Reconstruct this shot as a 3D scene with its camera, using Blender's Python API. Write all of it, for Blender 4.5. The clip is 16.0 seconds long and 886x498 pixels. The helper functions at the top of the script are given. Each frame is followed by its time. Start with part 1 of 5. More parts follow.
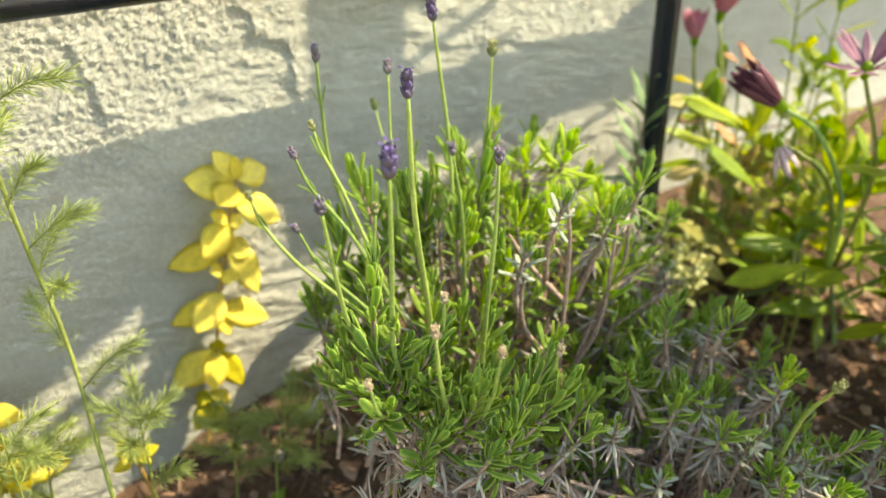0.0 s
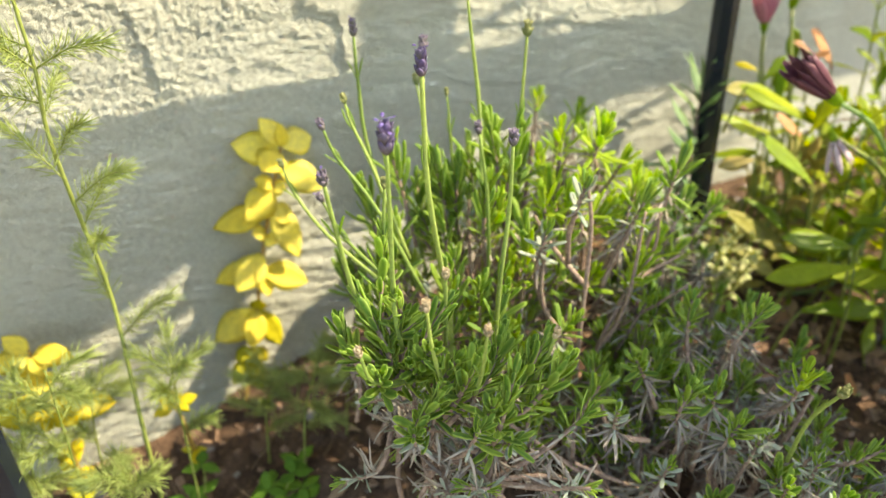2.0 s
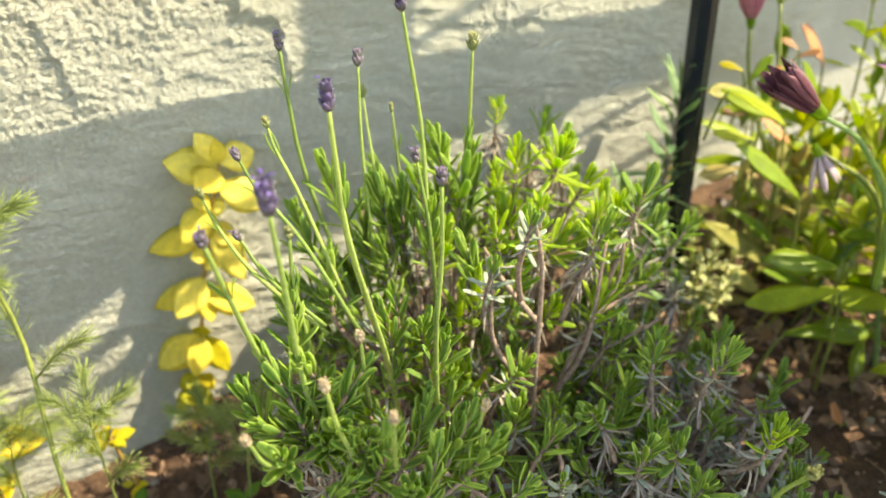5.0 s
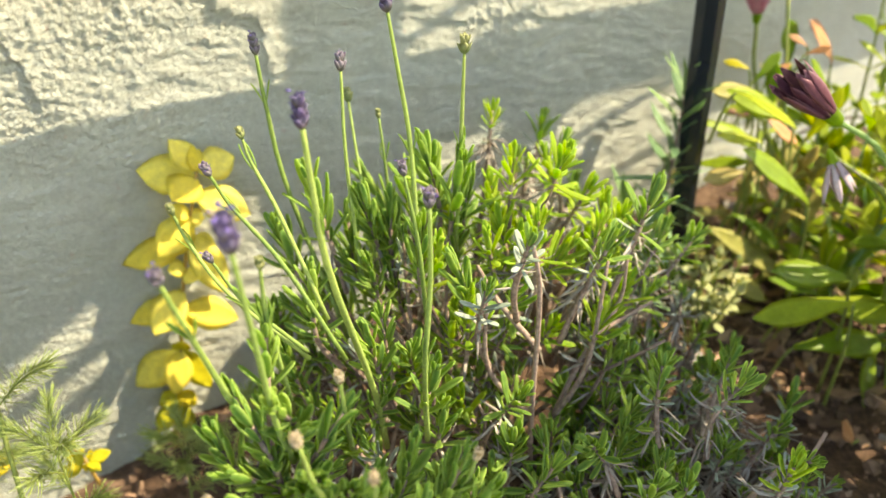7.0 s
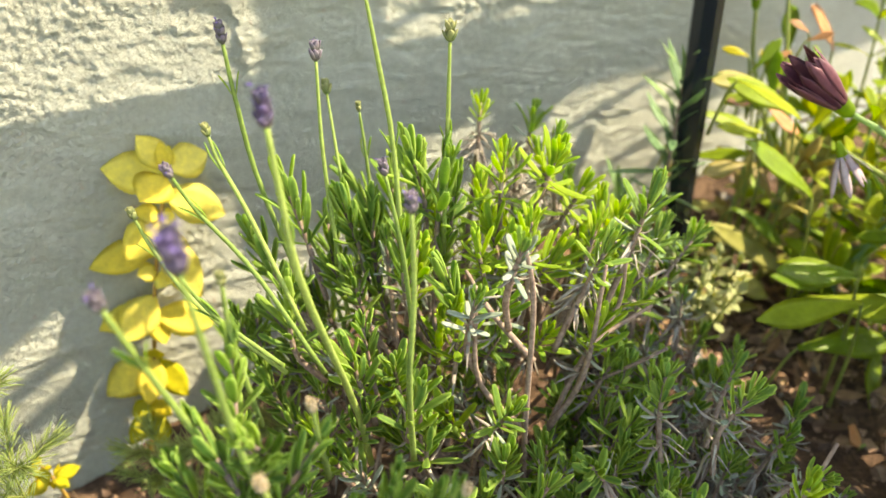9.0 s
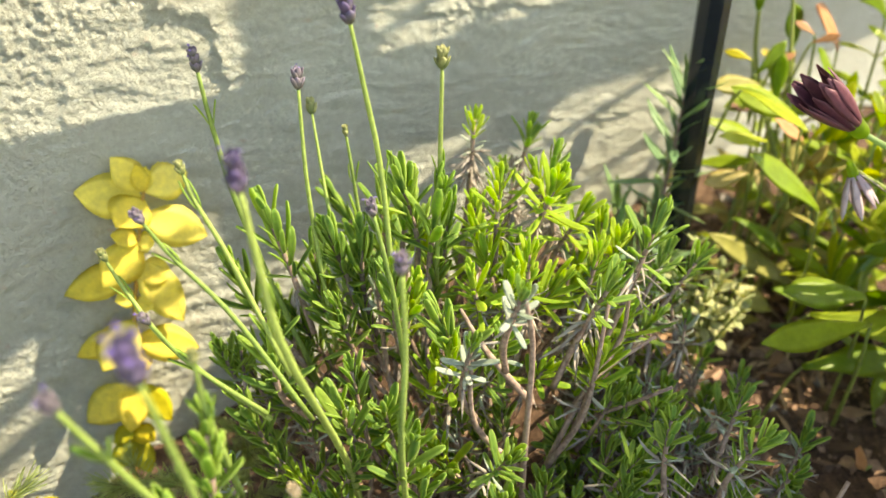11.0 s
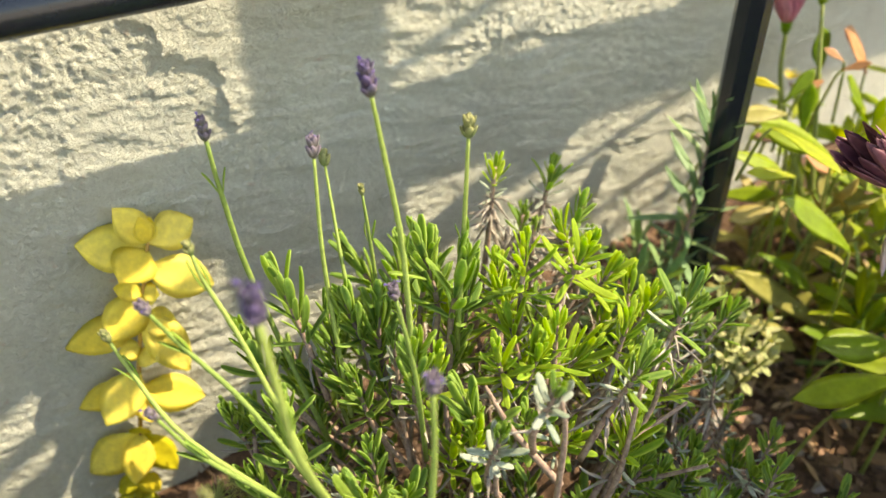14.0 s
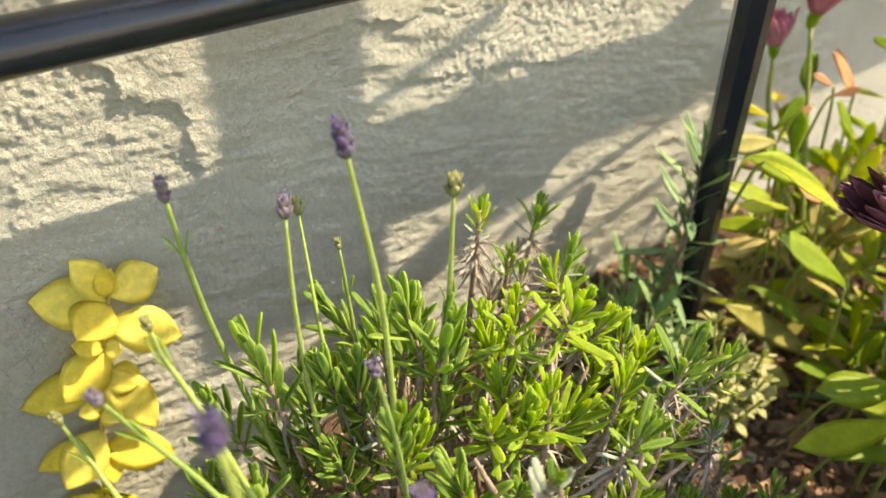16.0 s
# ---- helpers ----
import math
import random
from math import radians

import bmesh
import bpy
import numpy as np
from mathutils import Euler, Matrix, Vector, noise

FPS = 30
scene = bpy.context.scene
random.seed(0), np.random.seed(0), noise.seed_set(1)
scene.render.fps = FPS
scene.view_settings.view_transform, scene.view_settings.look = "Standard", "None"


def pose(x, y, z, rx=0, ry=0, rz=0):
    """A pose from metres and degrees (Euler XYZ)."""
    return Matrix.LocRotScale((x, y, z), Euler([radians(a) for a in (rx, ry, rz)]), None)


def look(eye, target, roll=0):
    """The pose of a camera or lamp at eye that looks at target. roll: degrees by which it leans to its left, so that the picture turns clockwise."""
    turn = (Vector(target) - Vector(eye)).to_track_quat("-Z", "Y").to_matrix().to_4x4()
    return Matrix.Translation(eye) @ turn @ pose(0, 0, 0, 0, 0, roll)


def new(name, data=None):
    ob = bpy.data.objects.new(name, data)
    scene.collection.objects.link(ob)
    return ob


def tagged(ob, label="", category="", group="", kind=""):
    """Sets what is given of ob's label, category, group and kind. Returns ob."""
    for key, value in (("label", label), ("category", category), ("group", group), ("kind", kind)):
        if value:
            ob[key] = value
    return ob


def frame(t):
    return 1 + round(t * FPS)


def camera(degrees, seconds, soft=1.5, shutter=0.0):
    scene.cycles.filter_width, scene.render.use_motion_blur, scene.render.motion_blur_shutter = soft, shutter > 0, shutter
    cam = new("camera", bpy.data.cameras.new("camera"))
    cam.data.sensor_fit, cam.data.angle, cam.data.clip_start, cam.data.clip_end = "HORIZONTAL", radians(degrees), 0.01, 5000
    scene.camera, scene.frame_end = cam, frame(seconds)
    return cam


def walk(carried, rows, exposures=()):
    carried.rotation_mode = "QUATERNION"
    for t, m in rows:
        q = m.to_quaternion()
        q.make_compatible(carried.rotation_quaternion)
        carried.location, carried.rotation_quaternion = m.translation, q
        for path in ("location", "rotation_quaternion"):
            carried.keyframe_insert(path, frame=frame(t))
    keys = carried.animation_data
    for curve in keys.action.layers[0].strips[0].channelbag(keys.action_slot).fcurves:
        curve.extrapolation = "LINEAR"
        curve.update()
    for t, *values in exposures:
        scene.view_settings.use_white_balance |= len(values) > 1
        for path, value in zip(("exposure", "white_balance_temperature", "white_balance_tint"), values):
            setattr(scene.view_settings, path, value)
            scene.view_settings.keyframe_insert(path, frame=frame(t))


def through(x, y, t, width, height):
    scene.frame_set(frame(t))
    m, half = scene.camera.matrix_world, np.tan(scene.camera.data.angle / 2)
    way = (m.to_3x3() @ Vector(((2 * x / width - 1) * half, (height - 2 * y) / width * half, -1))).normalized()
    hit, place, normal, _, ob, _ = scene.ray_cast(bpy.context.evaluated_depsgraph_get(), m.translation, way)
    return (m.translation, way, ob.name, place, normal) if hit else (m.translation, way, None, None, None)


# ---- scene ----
# The camera and its way: seconds, place in metres, turn in degrees.
cam = camera(60.8, 16.0, soft=1.5)
cam.data.dof.use_dof = True
cam.data.dof.focus_distance = 0.378
cam.data.dof.aperture_fstop = 6.3
ROWS = [
    (0, -0.0228, 0.1203, 0.4785, 60.50, -0.24, -5.23),
    (0.5, -0.0157, 0.1139, 0.4771, 60.71, -0.02, -3.64),
    (1, -0.0032, 0.1115, 0.4790, 60.62, 0.04, -1.53),
    (1.5, 0.0029, 0.1117, 0.4801, 59.42, -0.27, 0.16),
    (2, 0.0119, 0.1125, 0.4834, 58.57, -0.40, 1.63),
    (2.5, 0.0211, 0.1168, 0.4863, 57.97, -0.37, 2.70),
    (3, 0.0292, 0.1195, 0.4806, 58.35, -0.47, 3.03),
    (3.5, 0.0396, 0.1363, 0.4864, 57.47, -0.26, 3.07),
    (4, 0.0428, 0.1513, 0.4895, 56.93, -0.15, 2.73),
    (4.5, 0.0451, 0.1619, 0.4865, 57.18, -0.16, 2.21),
    (5, 0.0481, 0.1715, 0.4881, 57.00, -0.09, 1.65),
    (7.5, 0.0506, 0.2139, 0.4803, 56.23, -0.05, 1.25),
    (8, 0.0503, 0.2205, 0.4731, 56.34, -0.02, 1.07),
    (8.5, 0.0482, 0.2269, 0.4731, 55.82, -0.16, 0.81),
    (9, 0.0523, 0.2363, 0.4736, 55.44, -0.11, 0.47),
    (11.5, 0.0518, 0.2774, 0.4860, 53.61, -0.17, -0.22),
    (12, 0.0513, 0.2827, 0.4866, 53.51, -0.05, -0.06),
    (12.5, 0.0490, 0.2930, 0.4894, 53.21, -0.04, 0.01),
    (13, 0.0470, 0.3000, 0.4915, 53.22, -0.07, -0.02),
    (13.5, 0.0451, 0.3085, 0.4985, 52.85, -0.12, -0.08),
    (14, 0.0413, 0.3141, 0.5040, 52.78, -0.14, -0.11),
    (14.5, 0.0376, 0.3222, 0.5108, 53.15, -0.12, -0.23),
    (15, 0.0379, 0.3319, 0.5149, 53.54, -0.20, -0.65),
    (15.5, 0.0383, 0.3414, 0.5119, 53.91, -0.36, -1.32),
    (16, 0.0393, 0.3497, 0.5083, 53.16, -0.53, -1.85),
]
walk(cam, [(t, pose(x, y, z, rx, ry, rz)) for t, x, y, z, rx, ry, rz in ROWS], exposures=[(0.0, 1.92, 8200, 10.5), (4.0, 1.96, 8200, 10.0), (9.0, 1.98, 8200, 9.5), (12.5, 1.88, 8250, 10.5), (13.4, 1.84, 8250, 11.5), (15.2, 1.74, 8450, 16.0), (16.0, 1.74, 8450, 16.5)])

# World and sun: a clear afternoon, the sun over the bed's far end.
SUN_TO = Vector((0.655, 0.127, 0.745)).normalized()
world = bpy.data.worlds.new("sky")
scene.world = world
world.use_nodes = True
wt = world.node_tree
sky = wt.nodes.new("ShaderNodeTexSky")
sky.sky_type = "NISHITA"
sky.sun_disc = False
sky.sun_elevation = math.asin(SUN_TO.z)
sky.sun_rotation = math.atan2(SUN_TO.x, SUN_TO.y)
bg = wt.nodes["Background"]
bg.inputs["Strength"].default_value = 0.15
wt.links.new(sky.outputs[0], bg.inputs["Color"])
sun_data = bpy.data.lights.new("sun", "SUN")
sun_data.energy = 3.3
sun_data.angle = radians(0.5)
sun_data.color = (1.0, 0.93, 0.80)
sun_ob = new("sun", sun_data)
sun_ob.matrix_world = look(SUN_TO * 10, (0, 0, 0))


# ---------------------------------------------------------------- materials
def mat(name):
    m = bpy.data.materials.new(name)
    m.use_nodes = True
    nt = m.node_tree
    return m, nt, nt.nodes["Principled BSDF"], nt.nodes["Material Output"]


def node(nt, kind, **values):
    n = nt.nodes.new(kind)
    for key, v in values.items():
        n.inputs[key].default_value = v
    return n


def ramp(nt, fac, stops):
    r = nt.nodes.new("ShaderNodeValToRGB")
    el = r.color_ramp.elements
    while len(el) < len(stops):
        el.new(0.5)
    for e, (p, c) in zip(el, stops):
        e.position, e.color = p, (*c, 1)
    nt.links.new(fac, r.inputs["Fac"])
    return r


def blend(nt, fac, a, b, mode="MIX"):
    n = nt.nodes.new("ShaderNodeMix")
    n.data_type, n.blend_type = "RGBA", mode
    for sock, v in ((0, fac), (6, a), (7, b)):
        if isinstance(v, (int, float)):
            n.inputs[sock].default_value = v
        elif isinstance(v, tuple):
            n.inputs[sock].default_value = (*v, 1)
        else:
            nt.links.new(v, n.inputs[sock])
    return n.outputs[2]


def noise_at(nt, scale, detail=4.0, rough=0.6, coords="Object"):
    tc = nt.nodes.new("ShaderNodeTexCoord")
    n = node(nt, "ShaderNodeTexNoise", Scale=scale, Detail=detail, Roughness=rough)
    nt.links.new(tc.outputs[coords], n.inputs["Vector"])
    return n.outputs["Fac"]


def bump(nt, bsdf, height, strength, distance):
    b = node(nt, "ShaderNodeBump", Strength=strength, Distance=distance)
    nt.links.new(height, b.inputs["Height"])
    nt.links.new(b.outputs[0], bsdf.inputs["Normal"])


def random_fac(nt):
    """A value of its own for each leaf, whether it is an object or an island of a mesh."""
    info = nt.nodes.new("ShaderNodeObjectInfo")
    geo = nt.nodes.new("ShaderNodeNewGeometry")
    add = nt.nodes.new("ShaderNodeMath")
    add.operation = "ADD"
    nt.links.new(info.outputs["Random"], add.inputs[0])
    nt.links.new(geo.outputs["Random Per Island"], add.inputs[1])
    fr = nt.nodes.new("ShaderNodeMath")
    fr.operation = "FRACT"
    nt.links.new(add.outputs[0], fr.inputs[0])
    return fr.outputs[0]


def leaf_material(name, stops, edge=None, edge_mix=0.5, through=0.35, glow=None, rough=0.5, grain=260.0, spec=0.22):
    """A leaf: colour differs from leaf to leaf, mottled, paler along the rim, and lets light through."""
    m, nt, b, out = mat(name)
    col = ramp(nt, random_fac(nt), stops).outputs[0]
    n1 = noise_at(nt, grain, 3.0)
    dark = ramp(nt, n1, [(0.25, (0.72, 0.72, 0.72)), (0.75, (1.15, 1.15, 1.1))]).outputs[0]
    col = blend(nt, 1.0, col, dark, "MULTIPLY")
    if edge:
        at = nt.nodes.new("ShaderNodeAttribute")
        at.attribute_name = "rim"
        mul = nt.nodes.new("ShaderNodeMath")
        mul.operation = "MULTIPLY"
        mul.inputs[1].default_value = edge_mix
        nt.links.new(at.outputs["Fac"], mul.inputs[0])
        col = blend(nt, mul.outputs[0], col, edge)
    nt.links.new(col, b.inputs["Base Color"])
    b.inputs["Roughness"].default_value = rough
    b.inputs["Specular IOR Level"].default_value = spec
    bump(nt, b, noise_at(nt, grain * 3, 2.0), 0.35, 0.0004)
    tr = nt.nodes.new("ShaderNodeBsdfTranslucent")
    tint = blend(nt, 1.0, col, glow or (1.6, 1.5, 0.7), "MULTIPLY")
    nt.links.new(tint, tr.inputs["Color"])
    mix = nt.nodes.new("ShaderNodeMixShader")
    mix.inputs[0].default_value = through
    nt.links.new(b.outputs[0], mix.inputs[1])
    nt.links.new(tr.outputs[0], mix.inputs[2])
    nt.links.new(mix.outputs[0], out.inputs["Surface"])
    return m


def plain_material(name, a, c, scale, rough=0.6, bump_h=0.0006, bump_scale=400.0, spec=0.4, metallic=0.0, per_piece=0.0):
    m, nt, b, out = mat(name)
    col = ramp(nt, noise_at(nt, scale, 5.0), [(0.3, a), (0.7, c)]).outputs[0]
    if per_piece:
        v = ramp(nt, random_fac(nt), [(0.0, (1 - per_piece,) * 3), (1.0, (1 + per_piece,) * 3)]).outputs[0]
        col = blend(nt, 1.0, col, v, "MULTIPLY")
    nt.links.new(col, b.inputs["Base Color"])
    b.inputs["Roughness"].default_value = rough
    b.inputs["Specular IOR Level"].default_value = spec
    b.inputs["Metallic"].default_value = metallic
    if bump_h:
        bump(nt, b, noise_at(nt, bump_scale, 4.0), 0.6, bump_h)
    return m


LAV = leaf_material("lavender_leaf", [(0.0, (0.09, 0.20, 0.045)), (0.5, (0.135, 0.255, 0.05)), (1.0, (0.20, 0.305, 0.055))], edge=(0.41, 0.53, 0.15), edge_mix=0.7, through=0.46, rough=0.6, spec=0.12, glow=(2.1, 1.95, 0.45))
# Lime copy of the lavender leaf: sun on right and upper shoots, as colour.
LAV_LIME = leaf_material("lavender_leaf_sunlit", [(0.0, (0.17, 0.33, 0.035)), (0.5, (0.235, 0.385, 0.04)), (1.0, (0.31, 0.43, 0.05))], edge=(0.54, 0.63, 0.13), edge_mix=0.6, through=0.52, rough=0.6, spec=0.12, glow=(2.0, 1.8, 0.32))
LAV_SILVER = leaf_material("lavender_leaf_old", [(0.0, (0.22, 0.29, 0.21)), (0.5, (0.30, 0.36, 0.275)), (1.0, (0.40, 0.44, 0.365))], edge=(0.46, 0.50, 0.43), edge_mix=0.4, spec=0.08, through=0.2, rough=0.8)
LAV_DRY = leaf_material("lavender_leaf_dry", [(0.0, (0.27, 0.235, 0.20)), (0.5, (0.37, 0.335, 0.29)), (1.0, (0.48, 0.44, 0.38))], through=0.2, rough=0.85, glow=(1.2, 1.1, 0.9))
STEM = leaf_material("lavender_stalk", [(0.0, (0.22, 0.32, 0.08)), (1.0, (0.32, 0.41, 0.11))], through=0.2, grain=500.0, rough=0.55)
WOOD = plain_material("lavender_wood", (0.15, 0.10, 0.075), (0.40, 0.30, 0.23), 300.0, rough=0.85, bump_h=0.0008, bump_scale=700.0, spec=0.2)
PURPLE = leaf_material("lavender_bloom", [(0.0, (0.10, 0.10, 0.06)), (0.5, (0.12, 0.10, 0.09)), (1.0, (0.09, 0.06, 0.12))], edge=(0.105, 0.085, 0.20), edge_mix=0.75, through=0.12, glow=(1.2, 1.0, 1.6), rough=0.7, grain=900.0)
VIOLET = leaf_material("lavender_petal", [(0.0, (0.10, 0.07, 0.24)), (0.5, (0.15, 0.11, 0.34)), (1.0, (0.24, 0.18, 0.46))], through=0.3, glow=(1.1, 0.9, 1.5), rough=0.6, grain=900.0)
MAUVE = leaf_material("lavender_bloom_grey", [(0.0, (0.09, 0.11, 0.06)), (0.5, (0.12, 0.12, 0.09)), (1.0, (0.15, 0.14, 0.12))], edge=(0.19, 0.15, 0.22), edge_mix=0.8, through=0.12, glow=(1.1, 1.0, 1.2), rough=0.8, grain=900.0)
SEPAL = leaf_material("lavender_calyx", [(0.0, (0.13, 0.19, 0.06)), (0.6, (0.19, 0.24, 0.08)), (1.0, (0.27, 0.29, 0.11))], edge=(0.36, 0.34, 0.17), edge_mix=0.6, through=0.25, rough=0.7, grain=900.0)
BUD = leaf_material("lavender_bud", [(0.0, (0.34, 0.30, 0.15)), (0.6, (0.44, 0.38, 0.22)), (1.0, (0.52, 0.45, 0.30))], edge=(0.58, 0.46, 0.36), edge_mix=0.5, through=0.25, rough=0.75, grain=900.0)
YELLOW = leaf_material("golden_leaf", [(0.0, (0.84, 0.71, 0.11)), (0.5, (0.88, 0.77, 0.15)), (1.0, (0.90, 0.81, 0.21))], edge=(0.90, 0.80, 0.16), edge_mix=0.2, through=0.5, glow=(1.15, 1.18, 0.75), rough=0.5, grain=120.0)
# Darker copy for low golden leaves: their shade is put into the colour.
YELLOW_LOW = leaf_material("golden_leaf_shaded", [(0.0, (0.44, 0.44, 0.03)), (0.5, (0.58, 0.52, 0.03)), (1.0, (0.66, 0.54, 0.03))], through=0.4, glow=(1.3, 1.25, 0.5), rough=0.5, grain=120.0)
YSTEM = plain_material("golden_stalk", (0.30, 0.17, 0.04), (0.46, 0.30, 0.06), 200.0, rough=0.6, bump_h=0.0)
FERN = leaf_material("feathery_leaf", [(0.0, (0.27, 0.36, 0.12)), (0.5, (0.35, 0.44, 0.16)), (1.0, (0.43, 0.50, 0.21))], through=0.45, grain=300.0)
FERN_STEM = leaf_material("feathery_stalk", [(0.0, (0.20, 0.27, 0.06)), (1.0, (0.27, 0.31, 0.08))], through=0.1)
BLUE_GREEN = leaf_material("narrow_leaf", [(0.0, (0.15, 0.28, 0.13)), (0.5, (0.21, 0.35, 0.16)), (1.0, (0.30, 0.43, 0.15))], edge=(0.28, 0.40, 0.22), edge_mix=0.3, through=0.35, rough=0.45)
DAISY_LEAF = leaf_material("daisy_leaf", [(0.0, (0.14, 0.26, 0.022)), (0.5, (0.26, 0.37, 0.028)), (1.0, (0.42, 0.48, 0.045))], edge=(0.34, 0.40, 0.055), edge_mix=0.25, through=0.52, glow=(1.9, 1.7, 0.35), rough=0.42, grain=90.0)
DAISY_PALE = leaf_material("daisy_leaf_yellowing", [(0.0, (0.33, 0.33, 0.09)), (0.5, (0.38, 0.35, 0.11)), (1.0, (0.36, 0.29, 0.09))], through=0.35, glow=(1.3, 1.2, 0.6), rough=0.5, grain=80.0)
PALE_LEAF = leaf_material("pale_leaf", [(0.0, (0.38, 0.43, 0.20)), (0.5, (0.47, 0.51, 0.26)), (1.0, (0.56, 0.57, 0.32))], through=0.4, glow=(1.3, 1.25, 0.7), rough=0.6, grain=150.0)
DAISY_ORANGE = leaf_material("daisy_leaf_orange", [(0.0, (0.48, 0.24, 0.10)), (1.0, (0.56, 0.32, 0.16))], through=0.35, glow=(1.3, 1.0, 0.7), grain=80.0)
PETAL_DARK = leaf_material("petal_dark", [(0.0, (0.07, 0.022, 0.032)), (0.5, (0.11, 0.035, 0.05)), (1.0, (0.16, 0.06, 0.075))], edge=(0.27, 0.12, 0.14), edge_mix=0.5, through=0.16, glow=(1.5, 0.8, 0.9), rough=0.45, grain=300.0)
PETAL_PINK = leaf_material("petal_pink", [(0.0, (0.52, 0.17, 0.24)), (0.5, (0.60, 0.24, 0.31)), (1.0, (0.66, 0.34, 0.40))], through=0.42, glow=(1.3, 1.0, 1.05), rough=0.5, grain=150.0)
PETAL_MAUVE = leaf_material("petal_mauve", [(0.0, (0.30, 0.15, 0.22)), (1.0, (0.42, 0.24, 0.32))], through=0.35, glow=(1.2, 0.9, 1.1), rough=0.5, grain=150.0)
PETAL_PALE = leaf_material("petal_pale", [(0.0, (0.52, 0.42, 0.46)), (1.0, (0.64, 0.54, 0.57))], through=0.35, glow=(1.1, 0.95, 1.0), grain=150.0)
CLOVER = leaf_material("clover_leaf", [(0.0, (0.10, 0.24, 0.03)), (1.0, (0.18, 0.34, 0.04))], through=0.35, glow=(1.6, 1.5, 0.5), grain=150.0)
TWIG = plain_material("dry_twig", (0.12, 0.075, 0.045), (0.30, 0.21, 0.13), 150.0, rough=0.9, bump_h=0.0005, spec=0.15, per_piece=0.35)
CHIP = plain_material("bark_chip", (0.10, 0.062, 0.040), (0.32, 0.21, 0.14), 90.0, rough=0.9, bump_h=0.001, bump_scale=350.0, spec=0.15, per_piece=0.5)
STONE = plain_material("pale_stone", (0.17, 0.15, 0.13), (0.30, 0.27, 0.24), 120.0, rough=0.7, bump_h=0.0006, spec=0.3, per_piece=0.25)
DRY_LEAF = leaf_material("dead_leaf", [(0.0, (0.20, 0.11, 0.06)), (0.5, (0.34, 0.21, 0.12)), (1.0, (0.48, 0.35, 0.22))], through=0.2, glow=(1.2, 1.0, 0.8), rough=0.8, grain=120.0)
PAINT = plain_material("black_paint", (0.007, 0.010, 0.014), (0.013, 0.018, 0.024), 30.0, rough=0.24, bump_h=0.0002, bump_scale=160.0, spec=0.55)


def soil_material():
    m, nt, b, out = mat("soil")
    a = ramp(nt, noise_at(nt, 35.0, 8.0, 0.65), [(0.3, (0.045, 0.031, 0.022)), (0.55, (0.11, 0.073, 0.050)), (0.75, (0.20, 0.14, 0.10))]).outputs[0]
    c = ramp(nt, noise_at(nt, 320.0, 4.0, 0.7), [(0.3, (0.5, 0.5, 0.5)), (0.7, (1.5, 1.4, 1.3))]).outputs[0]
    nt.links.new(blend(nt, 1.0, a, c, "MULTIPLY"), b.inputs["Base Color"])
    b.inputs["Roughness"].default_value = 0.95
    b.inputs["Specular IOR Level"].default_value = 0.1
    bump(nt, b, noise_at(nt, 260.0, 6.0, 0.7), 0.9, 0.003)
    return m


def stucco_material():
    m, nt, b, out = mat("stucco")
    a = ramp(nt, noise_at(nt, 9.0, 6.0, 0.6), [(0.3, (0.485, 0.505, 0.42)), (0.55, (0.545, 0.57, 0.48)), (0.8, (0.60, 0.625, 0.54))]).outputs[0]
    c = ramp(nt, noise_at(nt, 240.0, 4.0, 0.7), [(0.3, (0.88, 0.87, 0.85)), (0.7, (1.06, 1.06, 1.05))]).outputs[0]
    col = blend(nt, 1.0, a, c, "MULTIPLY")
    pits = ramp(nt, noise_at(nt, 95.0, 2.0, 0.5), [(0.70, (0, 0, 0)), (0.76, (1, 1, 1))]).outputs[0]
    col = blend(nt, pits, col, (0.50, 0.45, 0.36))
    nt.links.new(col, b.inputs["Base Color"])
    b.inputs["Roughness"].default_value = 0.88
    b.inputs["Specular IOR Level"].default_value = 0.2
    bump(nt, b, noise_at(nt, 520.0, 5.0, 0.7), 1.0, 0.0045)
    return m


# Pale slab behind the camera, added as a reflector.
BOUNCE_SLAB = plain_material("pale_concrete", (0.50, 0.47, 0.42), (0.62, 0.59, 0.53), 6.0, rough=0.85, bump_h=0.002, bump_scale=60.0, spec=0.2)
SOIL, STUCCO = soil_material(), stucco_material()


# ---------------------------------------------------------------- mesh tools
class Shape:
    """Vertices, faces and the rim value of a mesh under way."""

    def __init__(self):
        self.v, self.f, self.rim, self.count = [], [], [], 0

    def add(self, v, f, rim=None):
        v = np.asarray(v, float)
        self.v.append(v)
        self.f.extend([tuple(i + self.count for i in q) for q in f])
        self.rim.append(np.zeros(len(v)) if rim is None else np.asarray(rim, float))
        self.count += len(v)
        return self

    def put(self, other, m):
        """Adds a finished template (v, f, rim) at the pose m."""
        v, f, rim = other
        a = np.array(m)
        return self.add(v @ a[:3, :3].T + a[:3, 3], f, rim)

    def done(self):
        return np.concatenate(self.v), self.f, np.concatenate(self.rim)

    def mesh(self, name, material, smooth=True):
        return make_mesh(name, *self.done(), material, smooth)


def make_mesh(name, v, f, rim, material, smooth=True):
    me = bpy.data.meshes.new(name)
    me.from_pydata([tuple(p) for p in v.tolist()], [], f)
    me.materials.append(material)
    at = me.attributes.new("rim", "FLOAT", "POINT")
    at.data.foreach_set("value", np.asarray(rim, np.float32))
    if smooth:
        me.polygons.foreach_set("use_smooth", np.ones(len(me.polygons), bool))
    me.update()
    return me


def part(name, me, parent, label="", m=None):
    ob = new(name, me)
    ob.parent = parent
    if m is not None:
        ob.matrix_basis = m
    return tagged(ob, label) if label else ob


